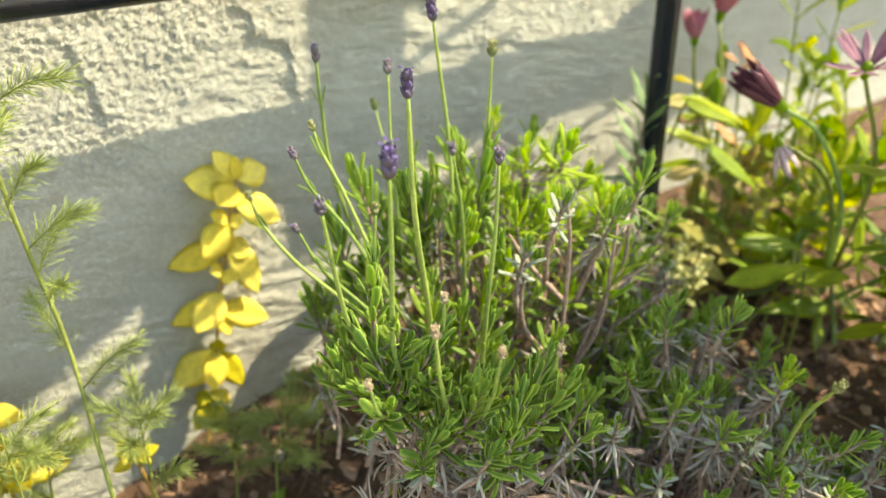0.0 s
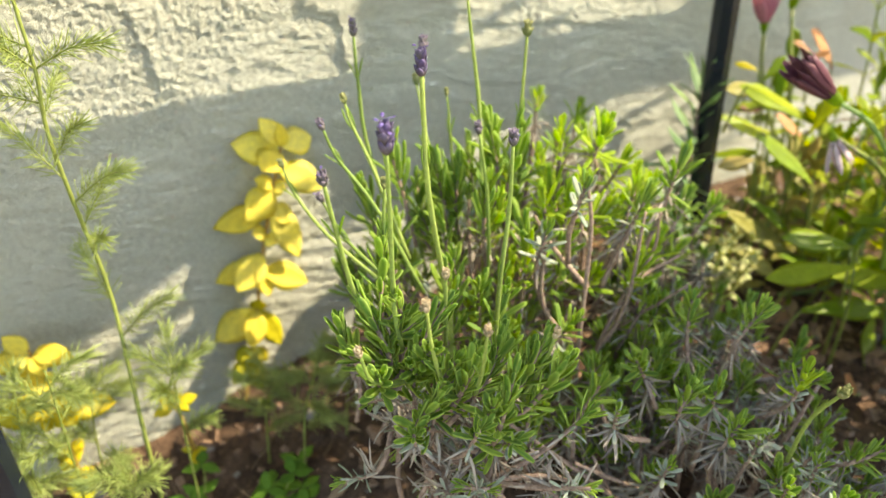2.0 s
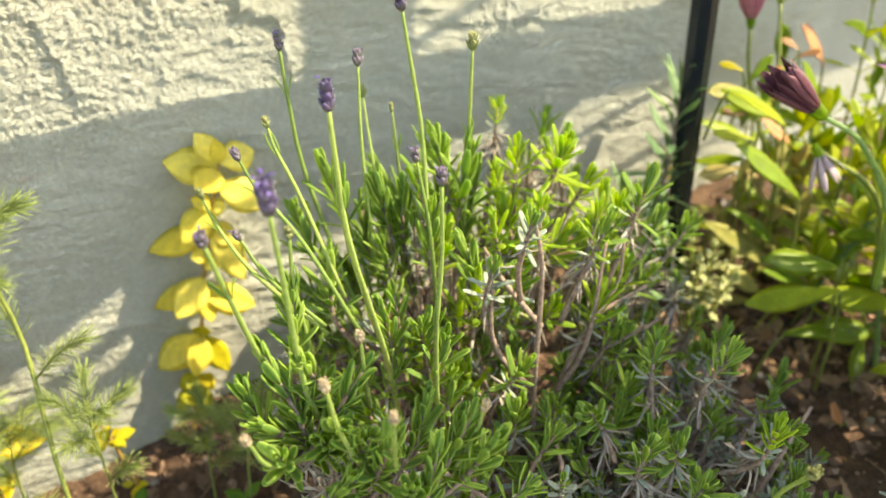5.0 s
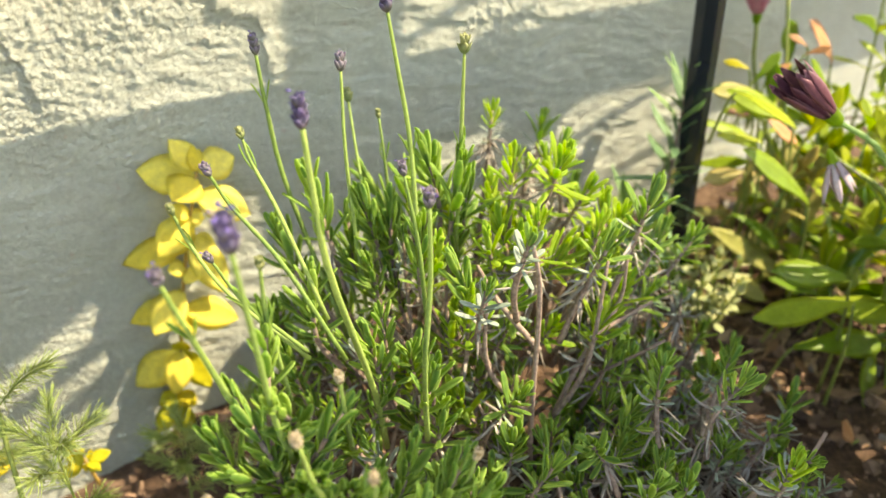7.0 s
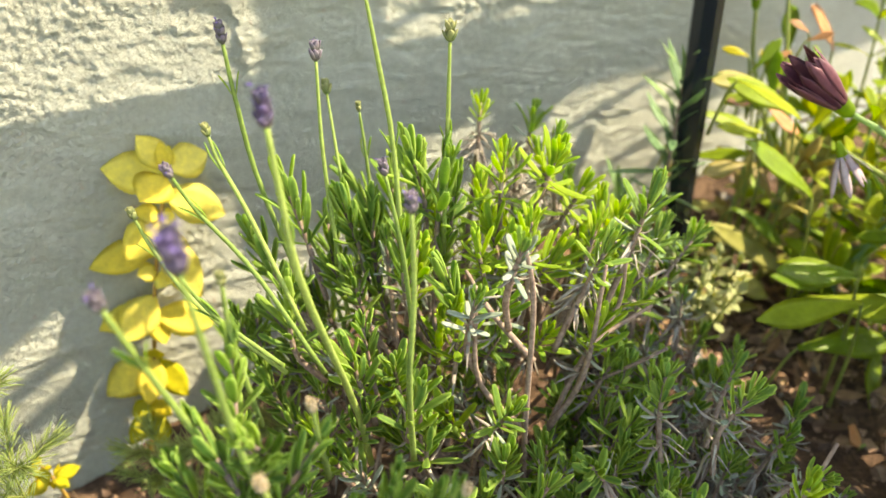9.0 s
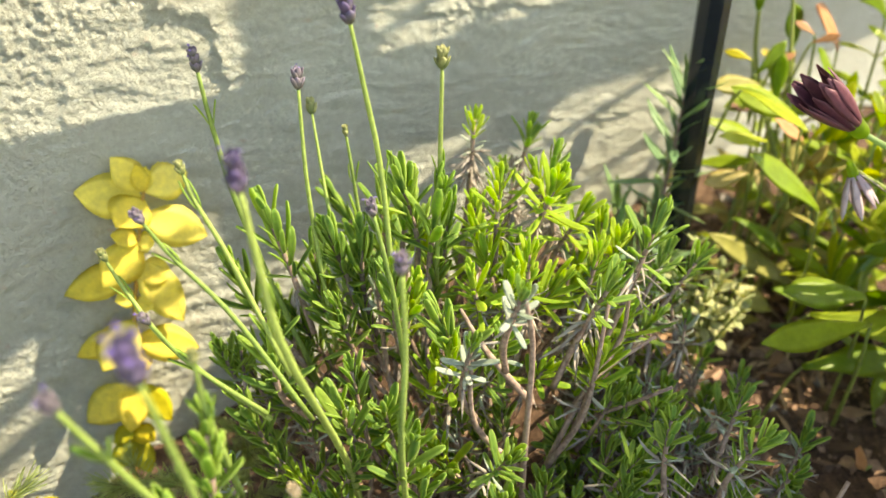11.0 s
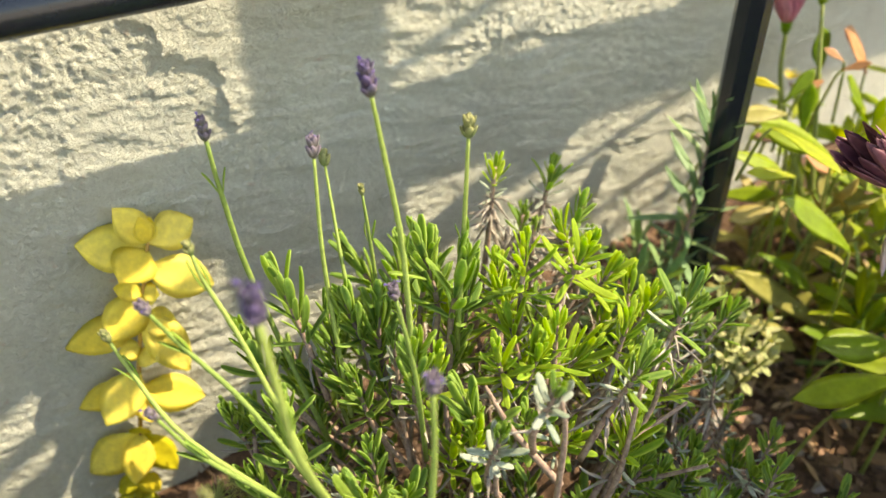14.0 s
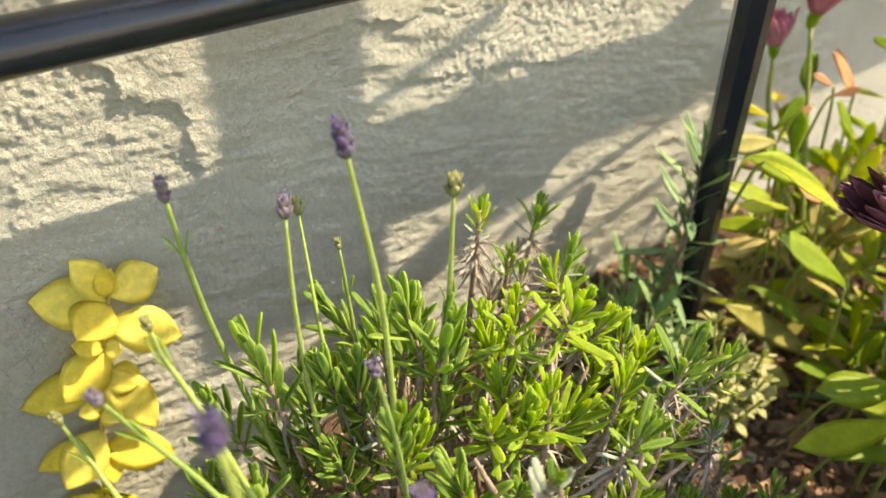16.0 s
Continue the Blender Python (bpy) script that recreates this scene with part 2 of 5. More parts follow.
def thing(name, place, label, category, group="", kind=""):
    ob = new(name)
    ob.location = place
    ob.empty_display_size = 0.02
    return tagged(ob, label, category, group, kind)


def lump_rng(seed):
    return np.random.RandomState(seed)


def smooth_line(pts, n):
    """n points on a smooth curve through pts."""
    p = np.array(pts, float)
    if len(p) == 2:
        return p[0] + (p[1] - p[0]) * np.linspace(0, 1, n)[:, None]
    q = np.vstack([2 * p[0] - p[1], p, 2 * p[-1] - p[-2]])
    out = []
    for s in np.linspace(0, len(p) - 1, n):
        i = min(int(s), len(p) - 2)
        t = s - i
        a, b, c, d = q[i : i + 4]
        out.append(0.5 * (2 * b + (c - a) * t + (2 * a - 5 * b + 4 * c - d) * t * t + (3 * b - a - 3 * c + d) * t**3))
    return np.array(out)


def tube(shape, line, radii, sides=6, caps=True, square=0.0):
    """A stalk along a line; its radius may change on the way."""
    line = np.asarray(line, float)
    n = len(line)
    radii = np.interp(np.linspace(0, 1, n), np.linspace(0, 1, len(radii)), radii)
    d = np.gradient(line, axis=0)
    d /= np.linalg.norm(d, axis=1)[:, None] + 1e-12
    ref = np.array([0.31, 0.95, 0.1]) if abs(d[0][2]) > 0.5 else np.array([0.0, 0.1, 1.0])
    a = np.cross(d, ref)
    a /= np.linalg.norm(a, axis=1)[:, None] + 1e-12
    b = np.cross(d, a)
    ang = np.linspace(0, 2 * np.pi, sides, endpoint=False)
    v = (line[:, None] + radii[:, None, None] * (np.cos(ang)[None, :, None] * a[:, None] + np.sin(ang)[None, :, None] * b[:, None])).reshape(-1, 3)
    f = [(i * sides + k, i * sides + (k + 1) % sides, (i + 1) * sides + (k + 1) % sides, (i + 1) * sides + k) for i in range(n - 1) for k in range(sides)]
    if caps:
        f += [tuple(range(sides))[::-1], tuple((n - 1) * sides + k for k in range(sides))]
    shape.add(v, f)
    return shape


def leaf_shape(length, width, widths, profile, bend=0.0, twist=0.0, rings=6, wave=0.0, seed=0):
    """A solid leaf along +y, its face to +z: widths along it, a closed profile across, bent upwards by bend (metres at the tip)."""
    rng = lump_rng(seed)
    prof = np.array(profile, float)
    k = len(prof)
    v, f, rim = [], [], []
    for i in range(rings):
        s = i / (rings - 1)
        w = width * np.interp(s, np.linspace(0, 1, len(widths)), widths)
        y = length * s
        z = bend * s * s + wave * math.sin(s * 7 + rng.rand() * 0.5)
        tw = twist * s
        x, h = prof[:, 0] * w, prof[:, 1] * (0.35 * width + 0.65 * w)
        v += [(a * math.cos(tw) - c * math.sin(tw), y, z + a * math.sin(tw) + c * math.cos(tw)) for a, c in zip(x, h)]
        rim += list(np.clip(np.abs(prof[:, 0]) * 2, 0, 1) ** 2)
        if i:
            o = (i - 1) * k
            f += [(o + j, o + (j + 1) % k, o + k + (j + 1) % k, o + k + j) for j in range(k)]
    f += [tuple(range(k))[::-1], tuple((rings - 1) * k + j for j in range(k))]
    # a profile that runs clockwise faces outwards along +y
    return np.array(v), f, np.array(rim)


NARROW = [(-0.5, -0.03), (-0.34, 0.15), (0.0, -0.03), (0.34, 0.15), (0.5, -0.03), (0.30, -0.11), (0.08, -0.16), (-0.08, -0.16), (-0.30, -0.11)]
FLAT = [(-0.5, 0.07), (-0.25, 0.035), (0.0, -0.015), (0.25, 0.035), (0.5, 0.07), (0.25, 0.005), (0.0, -0.05), (-0.25, 0.005)]
LAV_W = [0.42, 0.56, 0.74, 0.90, 1.0, 1.0, 0.97, 0.86, 0.46]
OVATE_W = [0.10, 0.62, 0.95, 1.0, 0.86, 0.52, 0.04]
LANCE_W = [0.16, 0.30, 0.55, 0.85, 1.0, 0.75, 0.06]


def aim(place, d, face, scale=1.0):
    """A pose that turns +y to d and +z as near as can be to face."""
    d = Vector(d).normalized()
    z = Vector(face) - d * d.dot(Vector(face))
    if z.length < 1e-5:
        z = d.orthogonal()
    z.normalize()
    x = d.cross(z)
    m = Matrix((x, d, z)).transposed().to_4x4()
    return Matrix.Translation(place) @ m @ Matrix.Scale(scale, 4)


def lav_templates(length, width, seeds, bend=0.003):
    return [leaf_shape(length * (0.9 + 0.2 * lump_rng(s).rand()), width, LAV_W, NARROW, bend * (lump_rng(s + 9).rand() * 2 - 0.6), 0.25 * (lump_rng(s + 5).rand() - 0.5), 9, 0.0, s) for s in seeds]


LAV_T = lav_templates(0.0182, 0.0041, range(5), 0.004)
LOW_T = lav_templates(0.0138, 0.0040, range(6, 10), 0.002)
DRY_T = [leaf_shape(0.0165, 0.0021, [0.7, 1.0, 0.9, 0.7, 0.3], [(-0.5, 0.2), (0, -0.1), (0.5, 0.2), (0, -0.3)], bnd, 0.8, 6, 0.0006, 70 + i) for i, bnd in enumerate((-0.007, -0.004, 0.003, -0.010))]
FERN_T = [leaf_shape(0.013, 0.0006, [1, 0.9, 0.5], [(-0.5, 0), (0, 0.5), (0.5, 0), (0, -0.5)], 0.001, 0, 3, 0, s) for s in range(2)]
NARROW_T = [leaf_shape(0.040 * q, 0.0066, [0.3, 0.6, 0.9, 1.0, 0.85, 0.5, 0.06], FLAT, bnd, 0.2, 8, 0.0004, 20 + i) for i, (q, bnd) in enumerate(((1.0, -0.006), (0.9, 0.003), (1.05, -0.010), (0.8, 0.0)))]
OVATE_T = [leaf_shape(0.031, 0.020, OVATE_W, FLAT, b, 0.1, 9, 0.0005, 30 + i) for i, b in enumerate((-0.005, 0.002, -0.009, 0.004))]
LANCE_T = [leaf_shape(0.060, 0.021, LANCE_W, FLAT, b, 0.25, 9, 0.0007, 40 + i) for i, b in enumerate((-0.012, 0.006, -0.02, 0.0))]


def template_meshes(templates, material, name):
    return [make_mesh(name, *t, material) for t in templates]


class Foliage:
    """Leaves of one thing: the first ones as objects of their own under their stalk, the rest joined."""

    def __init__(self, owner, base, singles):
        self.owner, self.base, self.left, self.rest, self.meshes = owner, Vector(base), singles, {}, {}

    def leaf(self, templates, key, material, m, rng, stalk, name="leaf", single=True):
        m = Matrix.Translation(-self.base) @ m
        i = rng.randint(len(templates))
        if single and self.left > 0 and stalk is not None:
            self.left -= 1
            if (key, material.name) not in self.meshes:
                self.meshes[key, material.name] = template_meshes(templates, material, name)
            part(name, self.meshes[key, material.name][i], stalk, m=m)
        else:
            self.rest.setdefault(material.name, (Shape(), material))[0].put(templates[i], m)

    def close(self, name="foliage"):
        for shape, material in self.rest.values():
            tagged(part(name, shape.mesh(name, material), self.owner), kind="stuff")


def stalk_part(fol, line, radii, material, name="stem", sides=6, parent=None):
    s = Shape()
    tube(s, np.asarray(line) - np.array(fol.base), radii, sides)
    return part(name, s.mesh(name, material), parent or fol.owner)


def whorls(fol, line, rng, material, first=0.15, last=1.0, count=6, size=1.0, open_low=70, open_top=18, templates=None, key="lav", stalk=None, single=True, per=4, tip=True, old=None):
    """Leaf clusters in crossed pairs along a shoot, spreading low down and closing at the tip."""
    templates = templates or LAV_T
    line = np.asarray(line)
    n = len(line)
    turn = rng.rand() * 6.28
    for j in range(count):
        s = first + (last - first) * j / max(1, count - 1)
        i = min(int(s * (n - 1)), n - 2)
        p = line[i] + (line[i + 1] - line[i]) * (s * (n - 1) - i)
        d = Vector(line[i + 1] - line[i]).normalized()
        side = d.orthogonal().normalized()
        spread = open_low + (open_top - open_low) * (j / max(1, count - 1)) ** 1.3
        turn += 1.571 + rng.normal(0, 0.15)
        here = per if j < count - 1 or not tip else per + 2
        for q in range(here):
            a = turn + q * (math.pi if here == 2 else 2 * math.pi / here) + rng.normal(0, 0.22)
            out = side.copy()
            out.rotate(Matrix.Rotation(a, 3, d))
            sp = radians(max(4, spread + rng.normal(0, 9)) * (0.6 if q % 2 and per > 2 else 1.0))
            way = d * math.cos(sp) + out * math.sin(sp)
            sz = size * (0.72 + 0.4 * rng.rand()) * (0.65 if q % 2 and per > 2 else 1.0) * (0.8 if j == count - 1 else 1.0)
            mt = old if old is not None and j < count * 0.45 and rng.rand() < 0.8 else material
            fol.leaf(templates, key, mt, aim(Vector(p) + out * 0.001, way, d * math.sin(sp) - out * math.cos(sp), sz), rng, stalk, single=single)


# ---------------------------------------------------------------- wall and ground
WALL_C = Vector((-0.054, 0.752, 0.0))
ALONG = Vector((0.819, 0.574, 0.0)).normalized()
OUT = Vector((0.574, -0.819, 0.0)).normalized()


def on_wall(u, off, z):
    return WALL_C + ALONG * u + OUT * off + Vector((0, 0, z))


def value_noise(x, y, cell, seed):
    """Smooth noise in -1..1 on arrays of places, with lumps of the given size."""
    g = lump_rng(seed).rand(256, 256) * 2 - 1
    a, b = x / cell, y / cell
    i, j = np.floor(a).astype(int), np.floor(b).astype(int)
    s, t = a - i, b - j
    s, t = s * s * (3 - 2 * s), t * t * (3 - 2 * t)
    at = lambda k, l: g[(i + k) % 256, (j + l) % 256]  # noqa: E731
    return (at(0, 0) * (1 - s) + at(1, 0) * s) * (1 - t) + (at(0, 1) * (1 - s) + at(1, 1) * s) * t


def steps(coarse_lo, lo, hi, coarse_hi, fine):
    """Grid lines: fine between lo and hi, wider and wider beyond."""
    mid = np.arange(lo, hi + fine / 2, fine)
    def grow(a, b):
        out, d, x = [], fine * 3, a
        while abs(b - x) > d:
            x += d if b > a else -d
            out.append(x)
            d *= 1.7
        return out + [b]
    return np.array(grow(lo, coarse_lo)[::-1] + list(mid) + grow(hi, coarse_hi))


def sheet(name, us, vs, where, material):
    """A grid of quads from where(U, V), arrays of places."""
    u, v = np.meshgrid(us, vs)
    pts = where(u.ravel(), v.ravel())
    n, m = len(us), len(vs)
    i = (np.arange(m - 1)[:, None] * n + np.arange(n - 1)[None]).ravel()
    quads = np.stack([i, i + 1, i + 1 + n, i + n], 1)
    me = bpy.data.meshes.new(name)
    me.vertices.add(len(pts))
    me.vertices.foreach_set("co", pts.ravel())
    me.loops.add(quads.size)
    me.polygons.add(len(quads))
    me.loops.foreach_set("vertex_index", quads.ravel())
    me.polygons.foreach_set("loop_start", np.arange(0, quads.size, 4))
    me.polygons.foreach_set("loop_total", np.full(len(quads), 4))
    me.polygons.foreach_set("use_smooth", np.ones(len(quads), bool))
    me.materials.append(material)
    me.update(calc_edges=True)
    me.validate()
    return new(name, me)


# broken edges of the thick top coat, as places along the wall and heights: the coat stands proud above and to the far side of each line
FLAKES = [
    ([(-0.086, 0.358), (-0.075, 0.354), (-0.077, 0.347), (-0.073, 0.338), (-0.063, 0.336)], 0.0030, 0.018),
    ([(-0.088, 0.345), (-0.079, 0.343), (-0.074, 0.337)], 0.0014, 0.006),
    ([(-0.061, 0.328), (-0.046, 0.328), (-0.045, 0.320), (-0.042, 0.312), (-0.043, 0.298), (-0.046, 0.291), (-0.037, 0.284)], 0.0026, 0.022),
    ([(-0.037, 0.284), (-0.023, 0.288), (-0.008, 0.293)], 0.0016, 0.012),
    ([(-0.140, 0.354), (-0.133, 0.351), (-0.135, 0.343), (-0.139, 0.338)], 0.0016, 0.010),
    ([(-0.134, 0.306), (-0.135, 0.295), (-0.139, 0.282)], 0.0014, 0.012),
    ([(-0.205, 0.350), (-0.200, 0.330), (-0.194, 0.312), (-0.192, 0.292)], 0.0026, 0.020),
    ([(-0.158, 0.330), (-0.150, 0.326), (-0.151, 0.318)], 0.0014, 0.008),
    ([(-0.114, 0.297), (-0.098, 0.291), (-0.078, 0.280)], 0.0007, 0.010),
    ([(-0.092, 0.318), (-0.084, 0.322), (-0.083, 0.314)], 0.0012, 0.006),
    ([(0.006, 0.344), (0.025, 0.343), (0.059, 0.344)], 0.0020, 0.012),
    ([(0.068, 0.347), (0.089, 0.342), (0.108, 0.340)], 0.0026, 0.012),
    ([(0.114, 0.296), (0.140, 0.293), (0.169, 0.291)], 0.0018, 0.010),
    ([(0.169, 0.291), (0.210, 0.286), (0.281, 0.270)], 0.0022, 0.014),
    ([(0.312, 0.316), (0.306, 0.304), (0.303, 0.296)], 0.0016, 0.010),
    ([(0.250, 0.150), (0.300, 0.158), (0.360, 0.150)], 0.0016, 0.012),
]


def turned_noise(u, z, cell, seed, turn):
    c, w = math.cos(turn), math.sin(turn)
    return value_noise(u * c - z * w + 5, u * w + z * c + 5, cell, seed)


def flake(u, z, line, proud, falloff, ragged):
    """A broken edge along a line: a sharp step on one side that dies away on the other."""
    near = np.full(u.shape, 1e9)
    side, past = np.zeros(u.shape), np.zeros(u.shape)
    last = len(line) - 2
    for i, ((u0, z0), (u1, z1)) in enumerate(zip(line, line[1:])):
        du, dz = u1 - u0, z1 - z0
        length = math.hypot(du, dz)
        t = ((u - u0) * du + (z - z0) * dz) / length
        c = np.clip(t, 0, length)
        gap = np.hypot(u - u0 - du / length * c, z - z0 - dz / length * c)
        over = np.where(t < 0, -t if i == 0 else 0, 0) + np.where(t > length, t - length if i == last else 0, 0)
        turn = np.sign(du * (z - z0) - dz * (u - u0))
        take = gap < near
        near = np.where(take, gap, near)
        side = np.where(take, turn, side)
        past = np.where(take, over, past)
    e = near * side + ragged
    return proud * np.clip(e / 0.0013, 0, 1) * np.exp(-np.clip(e, 0, 1) / falloff) * np.exp(-past / 0.003)


def relief(u, z):
    """How far the coat stands out from the wall's plane."""
    rough = np.clip(0.42 + 4.5 * (-u - 0.03) + 0.35 * value_noise(u, z, 0.05, 3), 0.35, 1.0)
    rough = np.maximum(rough, 0.85 * np.clip((u - 0.09) / 0.05, 0, 1) * np.clip((z - 0.255) / 0.03, 0, 1))
    rough = np.where(z < 0.25, np.minimum(rough, 0.5), rough)
    d = 0.00085 * turned_noise(u, z, 0.0030, 14, 0.5) + 0.00055 * turned_noise(u, z, 0.0019, 1, 1.2) + 0.00038 * turned_noise(u, z, 0.0062, 2, 0.9) + 0.00045 * turned_noise(u, z, 0.012, 17, 0.3)
    d = d * rough + 0.0004 * turned_noise(u, z, 0.040, 4, 0.4) + 0.0010 * value_noise(u, z, 0.13, 5)
    d += 0.0006 * np.minimum(turned_noise(u, z, 0.0115, 10, 0.7) + 0.45, 0) * rough
    # trowel ridges, running a little downhill
    w = z + 0.12 * u + 0.006 * value_noise(u, z, 0.05, 7)
    d += (0.0012 * value_noise(u * 0.22, w, 0.009, 6) + 0.0010 * value_noise(u * 0.30, w, 0.0042, 16)) * (1.15 - rough)
    ragged = 0.0022 * value_noise(u, z, 0.007, 9) + 0.0014 * value_noise(u, z, 0.003, 15)
    for line, proud, falloff in FLAKES:
        us, zs = [p[0] for p in line], [p[1] for p in line]
        here = (u > min(us) - 0.10) & (u < max(us) + 0.10) & (z > min(zs) - 0.10) & (z < max(zs) + 0.10)
        d[here] += flake(u[here], z[here], line, proud, falloff, ragged[here])
    return d


def wall_place(u, z):
    d = relief(u, z)
    return np.stack([WALL_C.x + ALONG.x * u + OUT.x * d, WALL_C.y + ALONG.y * u + OUT.y * d, z], 1)


wall = sheet("wall_north", steps(-3.0, -0.37, 0.62, 4.0, 0.0009), steps(-0.3, -0.04, 0.44, 2.2, 0.0009), wall_place, STUCCO)
tagged(wall, "cream stucco garden wall with flaking rough coat", "wall", kind="structure")
back = Shape()
back_pts = [on_wall(u, o, z) for u in (-3.0, 4.0) for o in (-0.25, -0.02) for z in (-0.3, 2.2)]
back.add([tuple(p) for p in back_pts], [(0, 1, 3, 2), (4, 6, 7, 5), (0, 4, 5, 1), (2, 3, 7, 6), (1, 5, 7, 3), (0, 2, 6, 4)])
part("wall_core", back.mesh("wall_core", STUCCO, False), wall)


def ground_height(x, y):
    near = np.exp(-((x / 1.2) ** 2) - ((y - 0.5) / 1.2) ** 2)
    h = 0.010 * value_noise(x, y, 0.11, 11) + 0.006 * value_noise(x, y, 0.035, 12) + 0.003 * value_noise(x, y, 0.013, 13)
    dist = (x - WALL_C.x) * OUT.x + (y - WALL_C.y) * OUT.y
    along = (x - WALL_C.x) * ALONG.x + (y - WALL_C.y) * ALONG.y
    h += 0.006 * np.exp(-np.abs(dist) / 0.05) + 0.075 * np.clip((along + 0.06) / 0.35, -0.6, 0.45)
    return h * near


def ground_place(x, y):
    return np.stack([x, y, ground_height(x, y)], 1)


ground = sheet("ground", steps(-60, -0.55, 0.75, 60, 0.006), steps(-60, 0.15, 1.3, 60, 0.006), ground_place, SOIL)
tagged(ground, "dark crumbly garden soil of a planted bed", "ground", kind="structure")
# Unseen pale slab, added to bounce sunlight onto the wall's shaded parts.
bounce_slab = Shape()
bounce_slab.add([(x, y, z) for x in (-12.0, 12.0) for y in (-14.0, -0.12) for z in (0.0, 0.035)], [(0, 1, 3, 2), (4, 6, 7, 5), (0, 4, 5, 1), (2, 3, 7, 6), (1, 5, 7, 3), (0, 2, 6, 4)])
tagged(new("pavement", bounce_slab.mesh("pavement", BOUNCE_SLAB, False)), "pale concrete path along the flower bed", "pavement", kind="structure")


def ground_z(x, y):
    return float(ground_height(np.array([x]), np.array([y]))[0])


# ---------------------------------------------------------------- the black metal bench over the bed
def bar(shape, a, b, w, h, up=(0, 0, 1), bevel=0.15):
    """A straight bar of oblong section with softened edges from a to b."""
    a, b = Vector(a), Vector(b)
    d = (b - a).normalized()
    z = Vector(up) - d * d.dot(Vector(up))
    z.normalize()
    x = d.cross(z)
    c = bevel * min(w, h)
    prof = [(-w / 2 + c, -h / 2), (w / 2 - c, -h / 2), (w / 2, -h / 2 + c), (w / 2, h / 2 - c), (w / 2 - c, h / 2), (-w / 2 + c, h / 2), (-w / 2, h / 2 - c), (-w / 2, -h / 2 + c)]
    v = [tuple(p + x * i + z * j) for p in (a, b) for i, j in prof]
    f = [(k, (k + 1) % 8, 8 + (k + 1) % 8, 8 + k) for k in range(8)] + [tuple(range(7, -1, -1)), tuple(range(8, 16))]
    return shape.add(v, f)


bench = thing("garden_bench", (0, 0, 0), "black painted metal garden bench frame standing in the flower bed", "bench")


def bench_part(name, a, b, w, h, up=(0, 0, 1), material=PAINT, bevel=0.15, label=""):
    s = Shape()
    bar(s, a, b, w, h, up, bevel)
    return part(name, s.mesh(name, material, False), bench, label)


LEG_FOOT, LEG_TOP = Vector((0.2752, 0.8455, -0.01)), Vector((0.2225, 0.7560, 0.45))
bench_part("leg", LEG_FOOT, LEG_TOP, 0.021, 0.021, OUT, bevel=0.3)
LEFT_FOOT = Vector((-0.265, 0.434, -0.06))
bench_part("leg", LEFT_FOOT, LEFT_FOOT + Vector((-0.01, -0.01, 0.51)), 0.021, 0.021, OUT, bevel=0.3)
rail = Shape()
tube(rail, [np.array(on_wall(-0.75, 0.055, 0.393)), np.array(on_wall(0.60, 0.055, 0.393))], [0.0122], 24)
part("rail", rail.mesh("rail", PAINT), bench)
bench_part("crossbar", on_wall(0.575, 0.055, 0.45), LEG_TOP, 0.02, 0.02, bevel=0.3)
# Unseen slats and a panel, added only to lay shade on wall and plants.
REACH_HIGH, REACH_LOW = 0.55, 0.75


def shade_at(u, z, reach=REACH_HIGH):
    """The place, out of view, where an added piece keeps the sun from the wall at u, z."""
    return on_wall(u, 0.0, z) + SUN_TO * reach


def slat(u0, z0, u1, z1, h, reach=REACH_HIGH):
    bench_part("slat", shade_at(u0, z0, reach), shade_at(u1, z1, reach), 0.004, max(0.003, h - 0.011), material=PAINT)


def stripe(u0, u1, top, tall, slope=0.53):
    """Adds an unseen thin sloping strip whose shade on the wall has its upper edge at the height top, where u is -0.2.
    """
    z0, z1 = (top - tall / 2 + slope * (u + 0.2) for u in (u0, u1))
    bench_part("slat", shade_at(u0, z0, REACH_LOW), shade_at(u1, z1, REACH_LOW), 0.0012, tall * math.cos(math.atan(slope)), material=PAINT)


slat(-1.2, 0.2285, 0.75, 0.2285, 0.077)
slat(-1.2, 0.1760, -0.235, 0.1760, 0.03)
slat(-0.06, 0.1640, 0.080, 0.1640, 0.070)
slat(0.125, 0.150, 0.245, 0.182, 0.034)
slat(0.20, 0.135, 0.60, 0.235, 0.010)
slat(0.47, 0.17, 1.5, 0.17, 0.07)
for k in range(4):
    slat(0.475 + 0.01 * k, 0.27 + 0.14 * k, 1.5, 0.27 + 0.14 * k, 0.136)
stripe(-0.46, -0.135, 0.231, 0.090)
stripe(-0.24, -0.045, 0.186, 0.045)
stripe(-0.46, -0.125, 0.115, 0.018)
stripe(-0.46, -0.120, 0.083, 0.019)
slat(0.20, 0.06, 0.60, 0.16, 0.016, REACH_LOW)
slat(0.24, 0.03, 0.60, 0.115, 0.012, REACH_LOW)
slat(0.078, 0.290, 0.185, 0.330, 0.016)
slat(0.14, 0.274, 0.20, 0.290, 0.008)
# more unseen slats, added to keep the sun from the low plants in front
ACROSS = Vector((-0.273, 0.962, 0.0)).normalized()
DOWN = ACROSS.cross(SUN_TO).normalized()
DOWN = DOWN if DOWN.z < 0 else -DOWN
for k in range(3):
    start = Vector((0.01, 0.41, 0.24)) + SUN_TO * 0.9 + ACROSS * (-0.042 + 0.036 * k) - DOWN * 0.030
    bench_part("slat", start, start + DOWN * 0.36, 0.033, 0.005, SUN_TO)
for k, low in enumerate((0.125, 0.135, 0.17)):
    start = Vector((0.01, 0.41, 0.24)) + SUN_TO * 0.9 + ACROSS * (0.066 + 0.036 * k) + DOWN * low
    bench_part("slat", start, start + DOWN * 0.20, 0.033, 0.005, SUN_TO)
